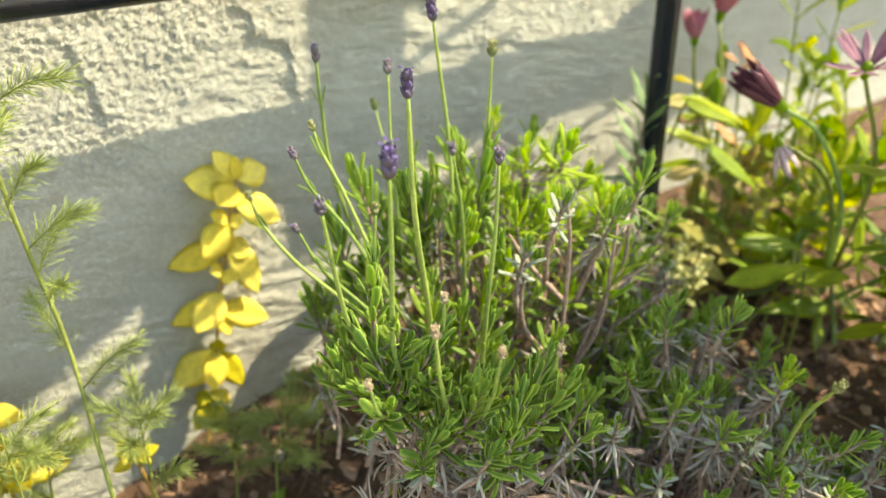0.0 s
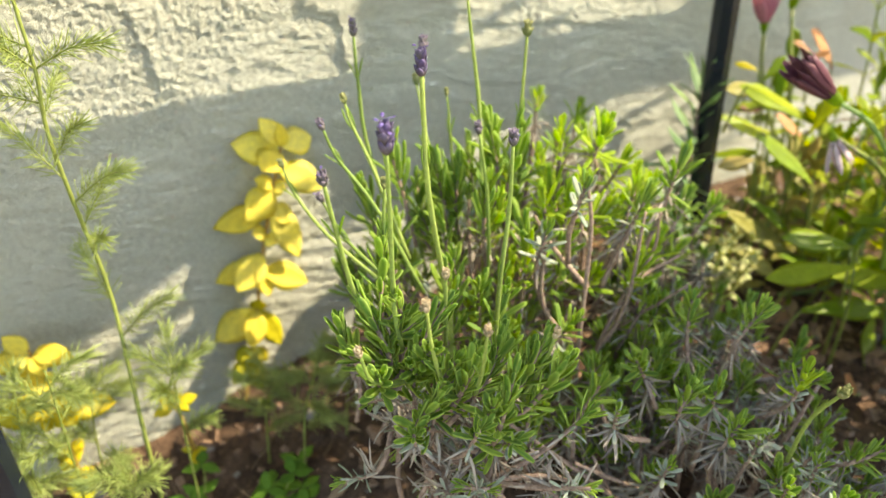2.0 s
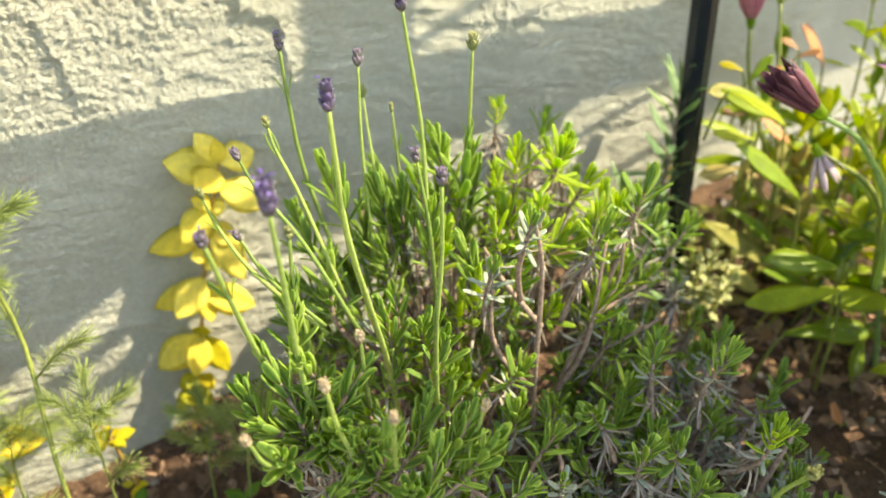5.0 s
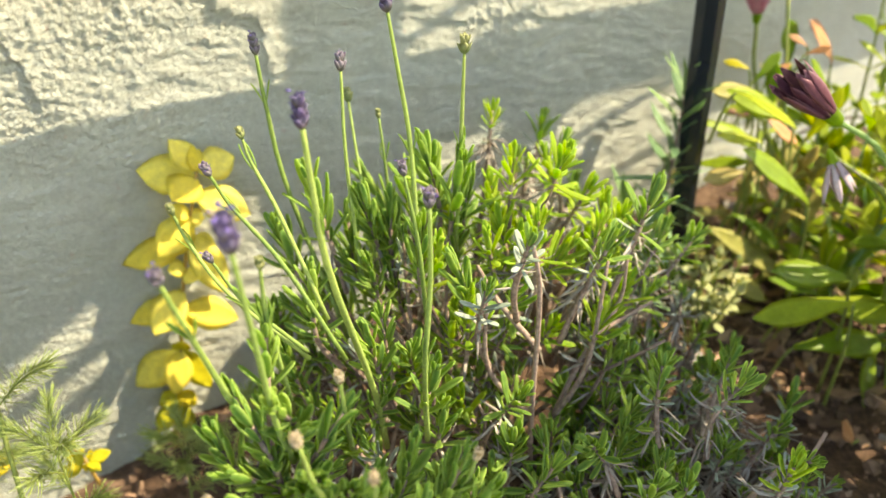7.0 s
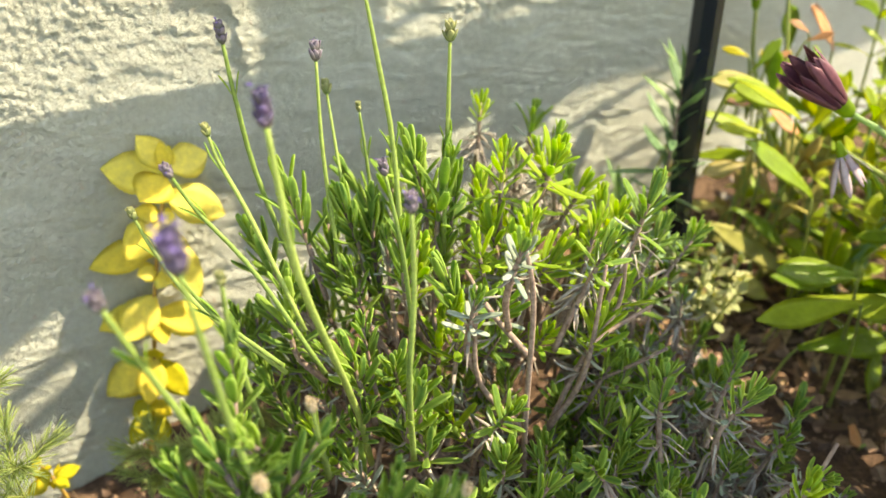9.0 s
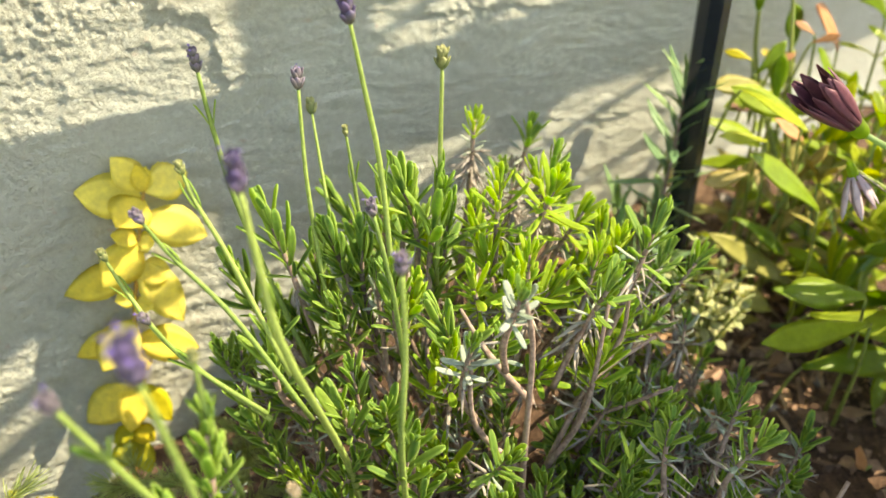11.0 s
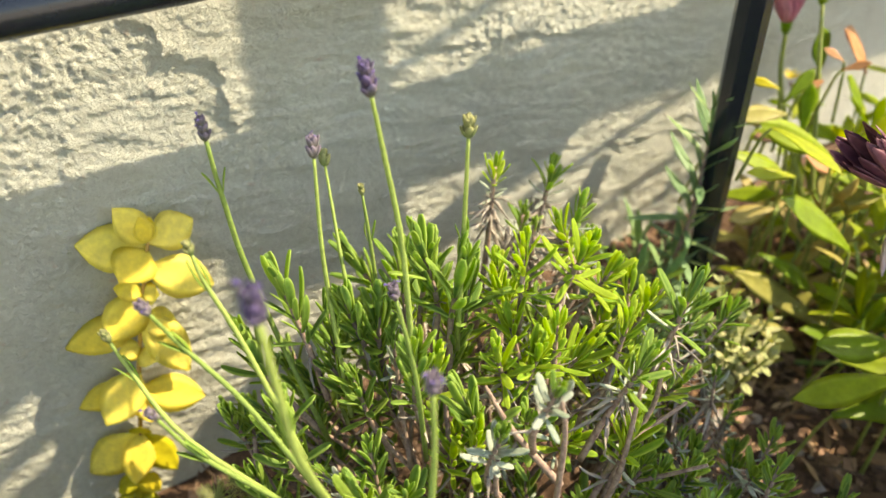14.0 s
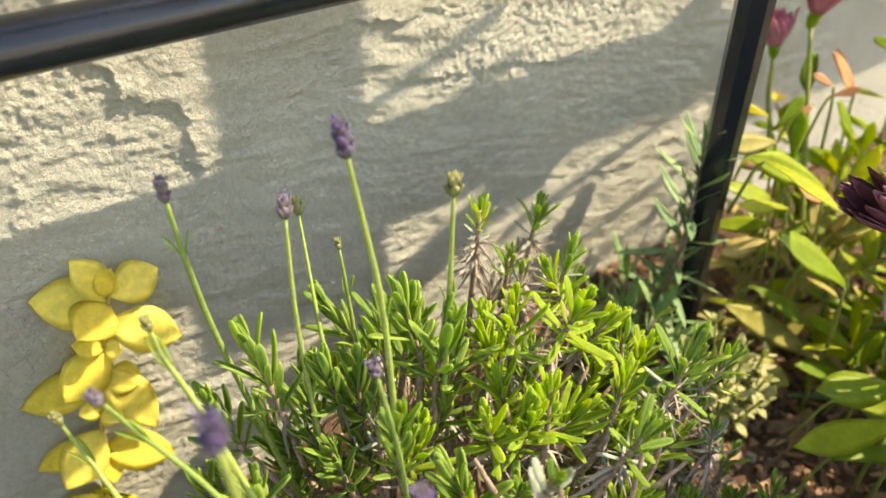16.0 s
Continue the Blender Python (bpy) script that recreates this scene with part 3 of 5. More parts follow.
# added panel, out of view, for the upright band of shade on the wall
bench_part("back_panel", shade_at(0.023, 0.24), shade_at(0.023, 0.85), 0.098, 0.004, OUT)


# ---------------------------------------------------------------- lavender
def calyx_shape(length, width):
    """One ribbed, pointed calyx; its rim value grows towards the tip."""
    v, f, rim = leaf_shape(length, width, [0.55, 0.92, 1.0, 0.98, 0.88, 0.55, 0.05], [(-0.5, -0.05), (-0.28, 0.16), (0.0, 0.24), (0.28, 0.16), (0.5, -0.05), (0.0, 0.0)], 0.0, 0, 8)
    return v, f, np.clip(v[:, 1] / length, 0, 1) ** 1.4


CALYX = calyx_shape(0.0075, 0.0056)
COROLLA = leaf_shape(0.0030, 0.0024, [0.5, 0.8, 1.0, 0.9, 0.4], FLAT, -0.0012, 0.3, 5)


def flower_head(fol, stalk, p, d, rng, size, material, whorl=3, fat=1.0, label=""):
    """A spike of cup-like whorls of broad pointed calyces round the stalk's end."""
    s = Shape()
    d = Vector(d).normalized()
    side = d.orthogonal().normalized()
    base = Vector(p) - d * size * 0.5
    here = Matrix.Translation(-fol.base)
    step = size / (whorl + 0.55)
    turn = rng.rand() * 6
    for j in range(whorl):
        c = base + d * step * j
        big = step * 1.55 / 0.0075 * (1.0 if j < whorl - 1 else 0.88) * fat
        for ring, (n, r, tilt0) in enumerate(((5, 0.22, 20), (3, 0.08, 8))):
            for q in range(n):
                out = side.copy()
                out.rotate(Matrix.Rotation(turn + q * 6.283 / n + j * 0.52 + ring * 0.4 + rng.normal(0, 0.1), 3, d))
                tilt = radians(tilt0 + rng.normal(0, 4))
                way = d * math.cos(tilt) + out * math.sin(tilt)
                s.put(CALYX, here @ aim(c + out * step * r * fat, way, out, big * (0.92 + 0.16 * rng.rand())))
    tube(s, [np.array(base - fol.base - d * 0.0008), np.array(base - fol.base + d * size * 0.7)], [0.0010 * fat, 0.0019 * fat, 0.0017 * fat, 0.0007], 7)
    head = part("flower_head", s.mesh("flower_head", material), stalk, label)
    if material not in (SEPAL, BUD):
        bloom = Shape()
        for q in range(9 if material is PURPLE else 4):
            out = side.copy()
            out.rotate(Matrix.Rotation(rng.rand() * 6.283, 3, d))
            j = rng.randint(whorl)
            c = base + d * step * (j + 1.15 + 0.3 * rng.rand()) + out * step * 0.55 * fat
            bloom.put(COROLLA, here @ aim(c, out + d * rng.uniform(0.1, 1.2), d - out * 0.5, step / 0.0065 * (0.7 + 0.4 * rng.rand())))
        part("petals", bloom.mesh("petals", VIOLET), stalk, "small violet petals")
    return head


def flower_stalk(fol, pts, rng, head, head_material, whorl=3, r0=0.0017, r1=0.0009, node=None, low=None, fat=1.0, upper=True, leaf_size=0.75, label=""):
    """A bare stalk through pts with its spike on top and one pair of small leaves at the node."""
    line = smooth_line(pts, 14)
    stalk = stalk_part(fol, line, [r0 * 0.92, r0 * 0.78, r1 * 0.85], STEM, "flower_stalk", 7)
    d = line[-1] - line[-2]
    flower_head(fol, stalk, line[-1] + d / np.linalg.norm(d) * head * 0.45, d, rng, head, head_material, whorl, fat, label)
    if node is not None:
        i = int(node * 13)
        dd = Vector(line[i + 1] - line[i]).normalized()
        side = Vector((1, 0.3, 0)) - dd * dd.dot(Vector((1, 0.3, 0)))
        for sgn in (-1, 1):
            way = dd * 0.95 + side.normalized() * sgn * 0.22
            fol.leaf(LAV_T, "lav", LAV, aim(Vector(line[i]) + side * sgn * 0.0012, way, dd * 0.4 - side * sgn, leaf_size * (0.8 + 0.3 * rng.rand())), rng, stalk)
    return stalk, line


def shoot(fol, p0, p1, rng, material, count=6, size=1.0, r=0.0015, bow=0.012, stem_material=None, single=True, old=None, per=4, first=0.25, open_low=70):
    """A leafy shoot from p0, bowing outwards and up to its tip p1."""
    p0, p1 = np.array(p0, float), np.array(p1, float)
    mid = (p0 + p1) / 2 + np.array([rng.normal(0, bow * 0.5), rng.normal(0, bow * 0.5), -bow * 0.4])
    line = smooth_line([p0, mid, p1], 9)
    stem = stalk_part(fol, line, [r, r * 0.8, r * 0.6], stem_material or STEM, "shoot", 5)
    whorls(fol, line, rng, material, first, 1.0, count, size, open_low, 16, stalk=stem, single=single, old=old, per=per)
    return stem, line


def rosette(fol, p0, p1, rng, material, size=1.0, nodes=6, zone=0.020, low=92, top=12, grey=0.5, shag=8, r=0.0015, single=True, forms=None):
    """A shoot that is bare and woody below and bears a tuft of stacked leaf pairs at its end, the lowest ones silvery, dead shreds under it."""
    p0, p1 = np.array(p0, float), np.array(p1, float)
    mid = (p0 + p1) / 2 + np.array([rng.normal(0, 0.005), rng.normal(0, 0.005), -0.003])
    line = smooth_line([p0, mid, p1], 12)
    stem = stalk_part(fol, line, [r * 1.1, r, r * 0.6], WOOD, "shoot", 6)
    total = np.linalg.norm(np.diff(line, axis=0), axis=1).sum()
    turn = rng.rand() * 6.28
    size = size * (0.68 if material is LAV_SILVER else 1.0)
    grey_nodes = 0 if grey <= 0 else (rng.rand() < 0.5 + grey) + (rng.rand() < grey)

    def at(s):
        s = min(max(s, 0.0), 0.999) * 11
        i = int(s)
        return Vector(line[i] + (line[i + 1] - line[i]) * (s - i)), Vector(line[i + 1] - line[i]).normalized()

    for j in range(nodes):
        k = j / (nodes - 1)
        p, d = at(1 - zone / total * (1 - k))
        side = d.orthogonal().normalized()
        spread = top + (low - top) * (1 - k) ** 1.5
        turn += 1.571 + rng.normal(0, 0.12)
        n = 4 if j < nodes - 1 else 5
        for q in range(n):
            small = q % 2 and j < nodes - 1
            out = side.copy()
            out.rotate(Matrix.Rotation(turn + q * 6.283 / n + rng.normal(0, 0.2), 3, d))
            sp = radians(max(3, spread * (0.72 if small else 1.0) + rng.normal(0, 8)))
            way = d * math.cos(sp) + out * math.sin(sp)
            sz = size * (0.78 + 0.34 * math.sin(math.pi * min(1, k * 0.8 + 0.15))) * (0.85 + 0.28 * rng.rand()) * (0.62 if small else 1.0) * (0.8 if j == nodes - 1 else 1.0)
            mt = LAV_SILVER if j < grey_nodes and material is not LAV_SILVER and rng.rand() < 0.85 else material
            if mt is LAV_SILVER and material is not LAV_SILVER:
                sz *= 0.68
            if material is LAV_SILVER and j >= nodes - 2:
                mt = LAV
            fol.leaf(forms or LAV_T, "low" if forms else "lav", mt, aim(p + out * 0.001, way, d * math.sin(sp) - out * math.cos(sp), sz), rng, stem, single=single)
    for q in range(shag):
        p, d = at(1 - (zone + 0.001 + 0.022 * rng.rand() ** 1.5) / total)
        out = d.orthogonal().normalized()
        out.rotate(Matrix.Rotation(rng.rand() * 6.283, 3, d))
        sp = radians(rng.uniform(70, 140))
        fol.leaf(DRY_T, "dry", LAV_DRY, aim(p + out * 0.001, d * math.cos(sp) + out * math.sin(sp), d * math.sin(sp) - out * math.cos(sp), 0.6 + 0.5 * rng.rand()), rng, stem, "dead_leaf", False)
    return stem, line


def front_lavender():
    base = Vector((0.012, 0.435, 0.0))
    rng = lump_rng(101)
    ob = thing("lavender_plant", base, "young green lavender with purple flower spikes on thin stalks", "lavender", "lavender plants in the bed")
    fol = Foliage(ob, base, 300)
    # woody stems up to the crown
    crown = [(-0.022, 0.418, 0.215), (0.004, 0.402, 0.205), (0.030, 0.395, 0.195), (0.055, 0.405, 0.185), (0.012, 0.43, 0.2), (-0.012, 0.44, 0.2)]
    for c in crown:
        line = smooth_line([base + Vector((rng.normal(0, 0.006), rng.normal(0, 0.006), -0.01)), Vector(c) * 0.5 + base * 0.5 + Vector((rng.normal(0, 0.012), rng.normal(0, 0.012), 0.02)), c], 10)
        stalk_part(fol, line, [0.0024, 0.0018, 0.0012], WOOD, "woody_stem", 6)
    # the four flower stalks
    spikes = [
        ([(-0.016, 0.418, 0.235), (-0.019, 0.412, 0.265), (-0.0185, 0.402, 0.320), (-0.0185, 0.396, 0.3565)], 0.0165, PURPLE, 3, 0.2, 0.95, 0.0016),
        ([(-0.028, 0.428, 0.238), (-0.040, 0.424, 0.266), (-0.045, 0.411, 0.312), (-0.047, 0.404, 0.3370)], 0.0085, MAUVE, 2, 0.62, 0.95, 0.0016),
        ([(0.006, 0.394, 0.232), (0.001, 0.384, 0.262), (-0.0015, 0.379, 0.289)], 0.0088, BUD, 2, 0.3, 0.8, 0.0014),
        ([(0.022, 0.392, 0.230), (0.024, 0.374, 0.262), (0.025, 0.367, 0.286)], 0.0082, BUD, 2, 0.4, 0.75, 0.0013),
        ([(-0.014, 0.405, 0.225), (-0.026, 0.376, 0.250), (-0.030, 0.3665, 0.273)], 0.0082, BUD, 2, 0.4, 0.75, 0.0013),
        ([(0.046, 0.405, 0.215), (0.056, 0.403, 0.243), (0.059, 0.401, 0.259)], 0.0084, BUD, 2, 0.35, 0.8, 0.0014),
        ([(0.006, 0.432, 0.228), (0.006, 0.424, 0.258), (0.006, 0.420, 0.279)], 0.0084, BUD, 2, 0.35, 0.8, 0.0014),
        ([(-0.022, 0.446, 0.242), (-0.026, 0.444, 0.29), (-0.025, 0.442, 0.317)], 0.0075, SEPAL, 2, 0.5, 0.8, 0.0014),
    ]
    for pts, head, hm, wh, nd, fat, r in spikes:
        flower_stalk(fol, pts, rng, head, hm, wh, r, r * 0.62, nd, fat=fat)
    # leafy shoots
    tips = [(-0.019, 0.412, 0.285), (-0.038, 0.424, 0.278), (-0.027, 0.444, 0.300), (0.001, 0.388, 0.272), (0.022, 0.385, 0.268), (-0.024, 0.380, 0.262), (0.055, 0.403, 0.268), (0.064, 0.396, 0.258), (0.006, 0.424, 0.272), (0.040, 0.390, 0.258), (0.034, 0.412, 0.262), (0.004, 0.378, 0.252), (-0.036, 0.404, 0.255), (0.012, 0.392, 0.262), (-0.010, 0.392, 0.258), (0.048, 0.412, 0.252), (-0.048, 0.420, 0.262), (0.030, 0.378, 0.248), (-0.008, 0.412, 0.270), (0.020, 0.404, 0.256)]
    for k, tip in enumerate(tips):
        c = min(crown, key=lambda q: (Vector(q) - Vector(tip)).length)
        start = Vector(c) + Vector((rng.normal(0, 0.004), rng.normal(0, 0.004), -0.005))
        rosette(fol, start, Vector(tip) - Vector((0, 0, 0.012)), rng, LAV, 1.0, 8, 0.040, 58, 12, grey=0.0, shag=2, r=0.0015, forms=LOW_T)
    # older, silvery shoots hanging below the crown
    for k in range(34):
        c = Vector(crown[rng.randint(len(crown))])
        tip = c + Vector((rng.normal(0.010, 0.022), rng.normal(-0.012, 0.015), rng.uniform(-0.085, 0.026)))
        rosette(fol, c - Vector((0, 0, 0.03)), tip, rng, LAV_SILVER if tip.z < 0.195 else LAV, 0.72, 5, 0.016, 100, 25, grey=0.5, shag=9, single=False)
    fol.close()


def main_lavender():
    base = Vector((0.060, 0.600, 0.005))
    rng = lump_rng(202)
    ob = thing("lavender_plant", base, "bushy lavender, lime green shoots over grey woody twigs", "lavender", "lavender plants in the bed")
    fol = Foliage(ob, base, 300)
    spikes = [
        ([(0.010, 0.520, 0.130), (0.007, 0.502, 0.195), (-0.004, 0.471, 0.292), (-0.0065, 0.466, 0.335), (-0.0075, 0.463, 0.367)], 0.0150, PURPLE, 3, 0.62, 0.9, 0.0021),
        ([(0.036, 0.490, 0.170), (0.036, 0.476, 0.235), (0.039, 0.476, 0.286), (0.039, 0.474, 0.327)], 0.0095, MAUVE, 2, 0.42, 1.0, 0.0018),
        ([(0.034, 0.560, 0.180), (0.030, 0.548, 0.255), (0.023, 0.546, 0.303)], 0.0090, MAUVE, 2, 0.66, 0.95, 0.0016),
        ([(0.050, 0.600, 0.220), (0.052, 0.598, 0.298), (0.053, 0.598, 0.349)], 0.0120, SEPAL, 2, 0.5, 0.85, 0.0016),
        ([(-0.006, 0.580, 0.190), (-0.013, 0.590, 0.282), (-0.014, 0.600, 0.338)], 0.0110, MAUVE, 2, 0.35, 0.9, 0.0015),
        ([(0.000, 0.605, 0.200), (-0.010, 0.628, 0.245), (-0.023, 0.676, 0.288)], 0.0110, SEPAL, 2, 0.3, 0.95, 0.0015),
        ([(-0.020, 0.585, 0.160), (-0.053, 0.607, 0.259), (-0.058, 0.602, 0.315), (-0.059, 0.599, 0.347)], 0.0125, MAUVE, 3, 0.72, 0.95, 0.0018),
        ([(0.028, 0.575, 0.235), (0.024, 0.585, 0.300), (0.018, 0.586, 0.345), (0.014, 0.584, 0.375)], 0.0160, PURPLE, 3, 0.36, 0.95, 0.0017),
        ([(-0.010, 0.520, 0.200), (-0.040, 0.528, 0.258), (-0.063, 0.532, 0.290), (-0.070, 0.528, 0.311)], 0.0085, MAUVE, 2, 0.66, 0.95, 0.0015),
        ([(-0.030, 0.520, 0.200), (-0.072, 0.530, 0.236), (-0.096, 0.548, 0.258), (-0.102, 0.550, 0.275)], 0.0075, SEPAL, 2, 0.66, 0.9, 0.0015),
        ([(-0.020, 0.530, 0.220), (-0.044, 0.548, 0.277), (-0.057, 0.556, 0.303), (-0.061, 0.559, 0.316)], 0.0075, SEPAL, 2, 0.66, 0.9, 0.0015),
        ([(-0.030, 0.515, 0.210), (-0.058, 0.512, 0.245), (-0.070, 0.509, 0.273)], 0.0075, MAUVE, 2, 0.5, 0.9, 0.0014),
        ([(-0.012, 0.600, 0.160), (-0.022, 0.606, 0.205), (-0.031, 0.608, 0.231)], 0.0085, SEPAL, 2, 0.5, 0.9, 0.0015),
        ([(0.008, 0.630, 0.210), (0.004, 0.636, 0.262), (0.001, 0.639, 0.293)], 0.0075, SEPAL, 2, 0.6, 0.8, 0.0014),
    ]
    for pts, head, hm, wh, nd, fat, r in spikes:
        flower_stalk(fol, pts, rng, head, hm, wh, r, r * 0.6, nd, fat=fat, leaf_size=0.68)
    # woody twigs
    for k in range(18):
        a = rng.rand() * 6.283
        rad = 0.02 + 0.10 * rng.rand() ** 0.7
        tip = base + Vector((math.cos(a) * rad * 1.1, math.sin(a) * rad, 0.13 + 0.07 * rng.rand()))
        line = smooth_line([base + Vector((rng.normal(0, 0.02), rng.normal(0, 0.015), -0.01)), base * 0.5 + tip * 0.5 + Vector((rng.normal(0, 0.015), rng.normal(0, 0.015), 0)), tip], 10)
        stalk_part(fol, line, [0.0026, 0.0017, 0.0010], WOOD, "woody_stem", 5)
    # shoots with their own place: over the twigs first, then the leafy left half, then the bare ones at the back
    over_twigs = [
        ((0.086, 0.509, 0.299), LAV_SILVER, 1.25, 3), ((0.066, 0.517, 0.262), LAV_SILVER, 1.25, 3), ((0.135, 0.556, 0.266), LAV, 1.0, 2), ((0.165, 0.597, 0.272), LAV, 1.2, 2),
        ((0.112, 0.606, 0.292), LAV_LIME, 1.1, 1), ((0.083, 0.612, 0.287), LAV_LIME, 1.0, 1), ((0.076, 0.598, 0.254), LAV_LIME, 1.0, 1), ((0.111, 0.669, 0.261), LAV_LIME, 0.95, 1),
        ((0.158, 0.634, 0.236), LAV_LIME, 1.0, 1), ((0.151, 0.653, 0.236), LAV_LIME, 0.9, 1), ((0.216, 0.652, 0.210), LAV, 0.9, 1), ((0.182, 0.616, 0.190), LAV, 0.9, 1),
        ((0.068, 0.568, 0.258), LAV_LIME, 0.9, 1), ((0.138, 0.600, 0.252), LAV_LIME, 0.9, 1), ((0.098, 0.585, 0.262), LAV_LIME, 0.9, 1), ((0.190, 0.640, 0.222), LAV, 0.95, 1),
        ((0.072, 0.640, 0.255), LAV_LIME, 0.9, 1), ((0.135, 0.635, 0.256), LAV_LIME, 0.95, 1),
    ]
    leafy = [
        ((0.031, 0.611, 0.293), LAV, 1.2, 0), ((0.035, 0.624, 0.278), LAV, 1.1, 0), ((-0.038, 0.600, 0.279), LAV, 1.15, 0), ((-0.012, 0.662, 0.250), LAV, 1.0, 0),
        ((0.052, 0.597, 0.292), LAV, 1.2, 0), ((0.056, 0.612, 0.272), LAV, 1.1, 0), ((0.010, 0.600, 0.264), LAV, 1.1, 0), ((-0.006, 0.592, 0.272), LAV, 1.1, 0),
        ((-0.056, 0.588, 0.250), LAV, 1.15, 0), ((-0.030, 0.545, 0.246), LAV, 1.05, 0), ((0.004, 0.512, 0.235), LAV, 1.05, 0), ((0.040, 0.490, 0.232), LAV, 0.95, 0),
        ((0.030, 0.560, 0.270), LAV, 1.1, 0), ((0.050, 0.545, 0.258), LAV, 1.0, 0), ((-0.020, 0.620, 0.240), LAV, 1.0, 0), ((0.018, 0.640, 0.262), LAV, 1.0, 0),
    ]
    bare = [
        ((0.074, 0.706, 0.279), LAV_LIME, 0.72, 2), ((0.114, 0.740, 0.254), LAV, 1.0, 1), ((0.124, 0.683, 0.266), LAV, 0.8, 1), ((0.094, 0.715, 0.238), LAV, 0.8, 1),
        ((0.100, 0.700, 0.240), LAV_SILVER, 0.8, 1), ((0.082, 0.700, 0.225), LAV_DRY, 0.8, 1), ((0.105, 0.735, 0.225), LAV_DRY, 0.8, 1), ((0.140, 0.720, 0.215), LAV, 0.85, 1),
    ]
    named = over_twigs + leafy + bare
    for tip, material, size, grey in over_twigs:
        start = Vector(tip) + (Vector((0.085, 0.580, 0.0)) - Vector((tip[0], tip[1], 0))) * 0.35 + Vector((rng.normal(0, 0.005), rng.normal(0, 0.005), -0.085))
        rosette(fol, start, Vector(tip) - Vector((0, 0, 0.010)), rng, material, size, 6, 0.022, 100, 10, grey=0.9 if grey == 2 else 0.0 if material is LAV_LIME else 0.4, shag=(6, 9, 16, 5)[grey], r=0.0018, forms=LOW_T if grey == 3 else None)
    for tip, material, size, grey in leafy:
        start = Vector(tip) + (Vector((0.05, 0.60, 0.0)) - Vector((tip[0], tip[1], 0))) * 0.22 + Vector((rng.normal(0, 0.005), rng.normal(0, 0.005), -0.085))
        rosette(fol, start, Vector(tip) - Vector((0, 0, 0.012)), rng, material, size * 1.1, 6, 0.036, 54, 10, grey=0.0, shag=2, r=0.0017)
    for tip, material, size, grey in bare:
        rosette(fol, Vector(tip) + Vector((-0.012, -0.02, -0.15)), Vector(tip) - Vector((0, 0, 0.010)), rng, material, size, 6, 0.020, 98, 10, grey=0.8, shag=46, r=0.0021)
    # bare grey forks below them
    for pts in ([(0.100, 0.530, 0.07), (0.096, 0.526, 0.16), (0.094, 0.520, 0.245), (0.087, 0.511, 0.285)], [(0.100, 0.535, 0.10), (0.128, 0.560, 0.165), (0.150, 0.575, 0.200), (0.150, 0.572, 0.235)], [(0.098, 0.530, 0.20), (0.075, 0.545, 0.222), (0.062, 0.556, 0.240)], [(0.128, 0.560, 0.165), (0.140, 0.568, 0.182), (0.175, 0.590, 0.190)], [(0.096, 0.528, 0.15), (0.070, 0.530, 0.185), (0.066, 0.520, 0.245)], [(0.112, 0.545, 0.13), (0.130, 0.548, 0.175), (0.135, 0.555, 0.245)]):
        stalk_part(fol, smooth_line(pts, 14), [0.0020, 0.0016, 0.0010], WOOD, "woody_stem", 7)
    # the rest of the crown, spaced out, with a gap where the bare twigs fork
    placed = [Vector(tip) for tip, *_ in named]
    tries = 0
    while len(placed) < len(named) + 78 and tries < 4000:
        tries += 1
        a = rng.rand() * 6.283
        rr = math.sqrt(rng.rand())
        x, y = 0.050 + 0.135 * rr * math.cos(a), 0.598 + 0.118 * rr * math.sin(a)
        z = 0.252 - 0.080 * rr * rr - abs(rng.normal(0, 0.034))
        if (x - 0.112) ** 2 + (y - 0.530) ** 2 < 0.034**2 or min((Vector((x, y, z)) - q).length for q in placed) < 0.021:
            continue
        placed.append(Vector((x, y, z)))
        start = Vector((x, y, z)) + (Vector((0.06, 0.60, 0.0)) - Vector((x, y, 0))) * 0.3 + Vector((rng.normal(0, 0.009), rng.normal(0, 0.009), -0.085))
        # lime towards the right and the top: sunlight put into the leaf colour
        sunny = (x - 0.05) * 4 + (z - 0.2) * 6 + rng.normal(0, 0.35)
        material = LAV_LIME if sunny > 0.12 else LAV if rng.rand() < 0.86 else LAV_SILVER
        right = x > 0.06
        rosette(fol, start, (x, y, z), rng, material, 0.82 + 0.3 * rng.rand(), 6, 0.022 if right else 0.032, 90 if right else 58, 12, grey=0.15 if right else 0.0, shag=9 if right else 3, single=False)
    # short green shoots low between the twigs
    for k in range(84):
        a = rng.rand() * 6.283
        rr = math.sqrt(rng.rand())
        x, y = 0.055 + 0.135 * rr * math.cos(a), 0.565 + 0.105 * rr * math.sin(a)
        z = rng.uniform(0.08, 0.175)
        rosette(fol, (x + rng.normal(0, 0.012), y + rng.normal(0, 0.012), z - 0.05), (x, y, z), rng, LAV if rng.rand() < 0.85 else LAV_SILVER, 0.7 + 0.3 * rng.rand(), 5, 0.018, 80, 15, grey=0.2, shag=5, single=False)
    fol.close()


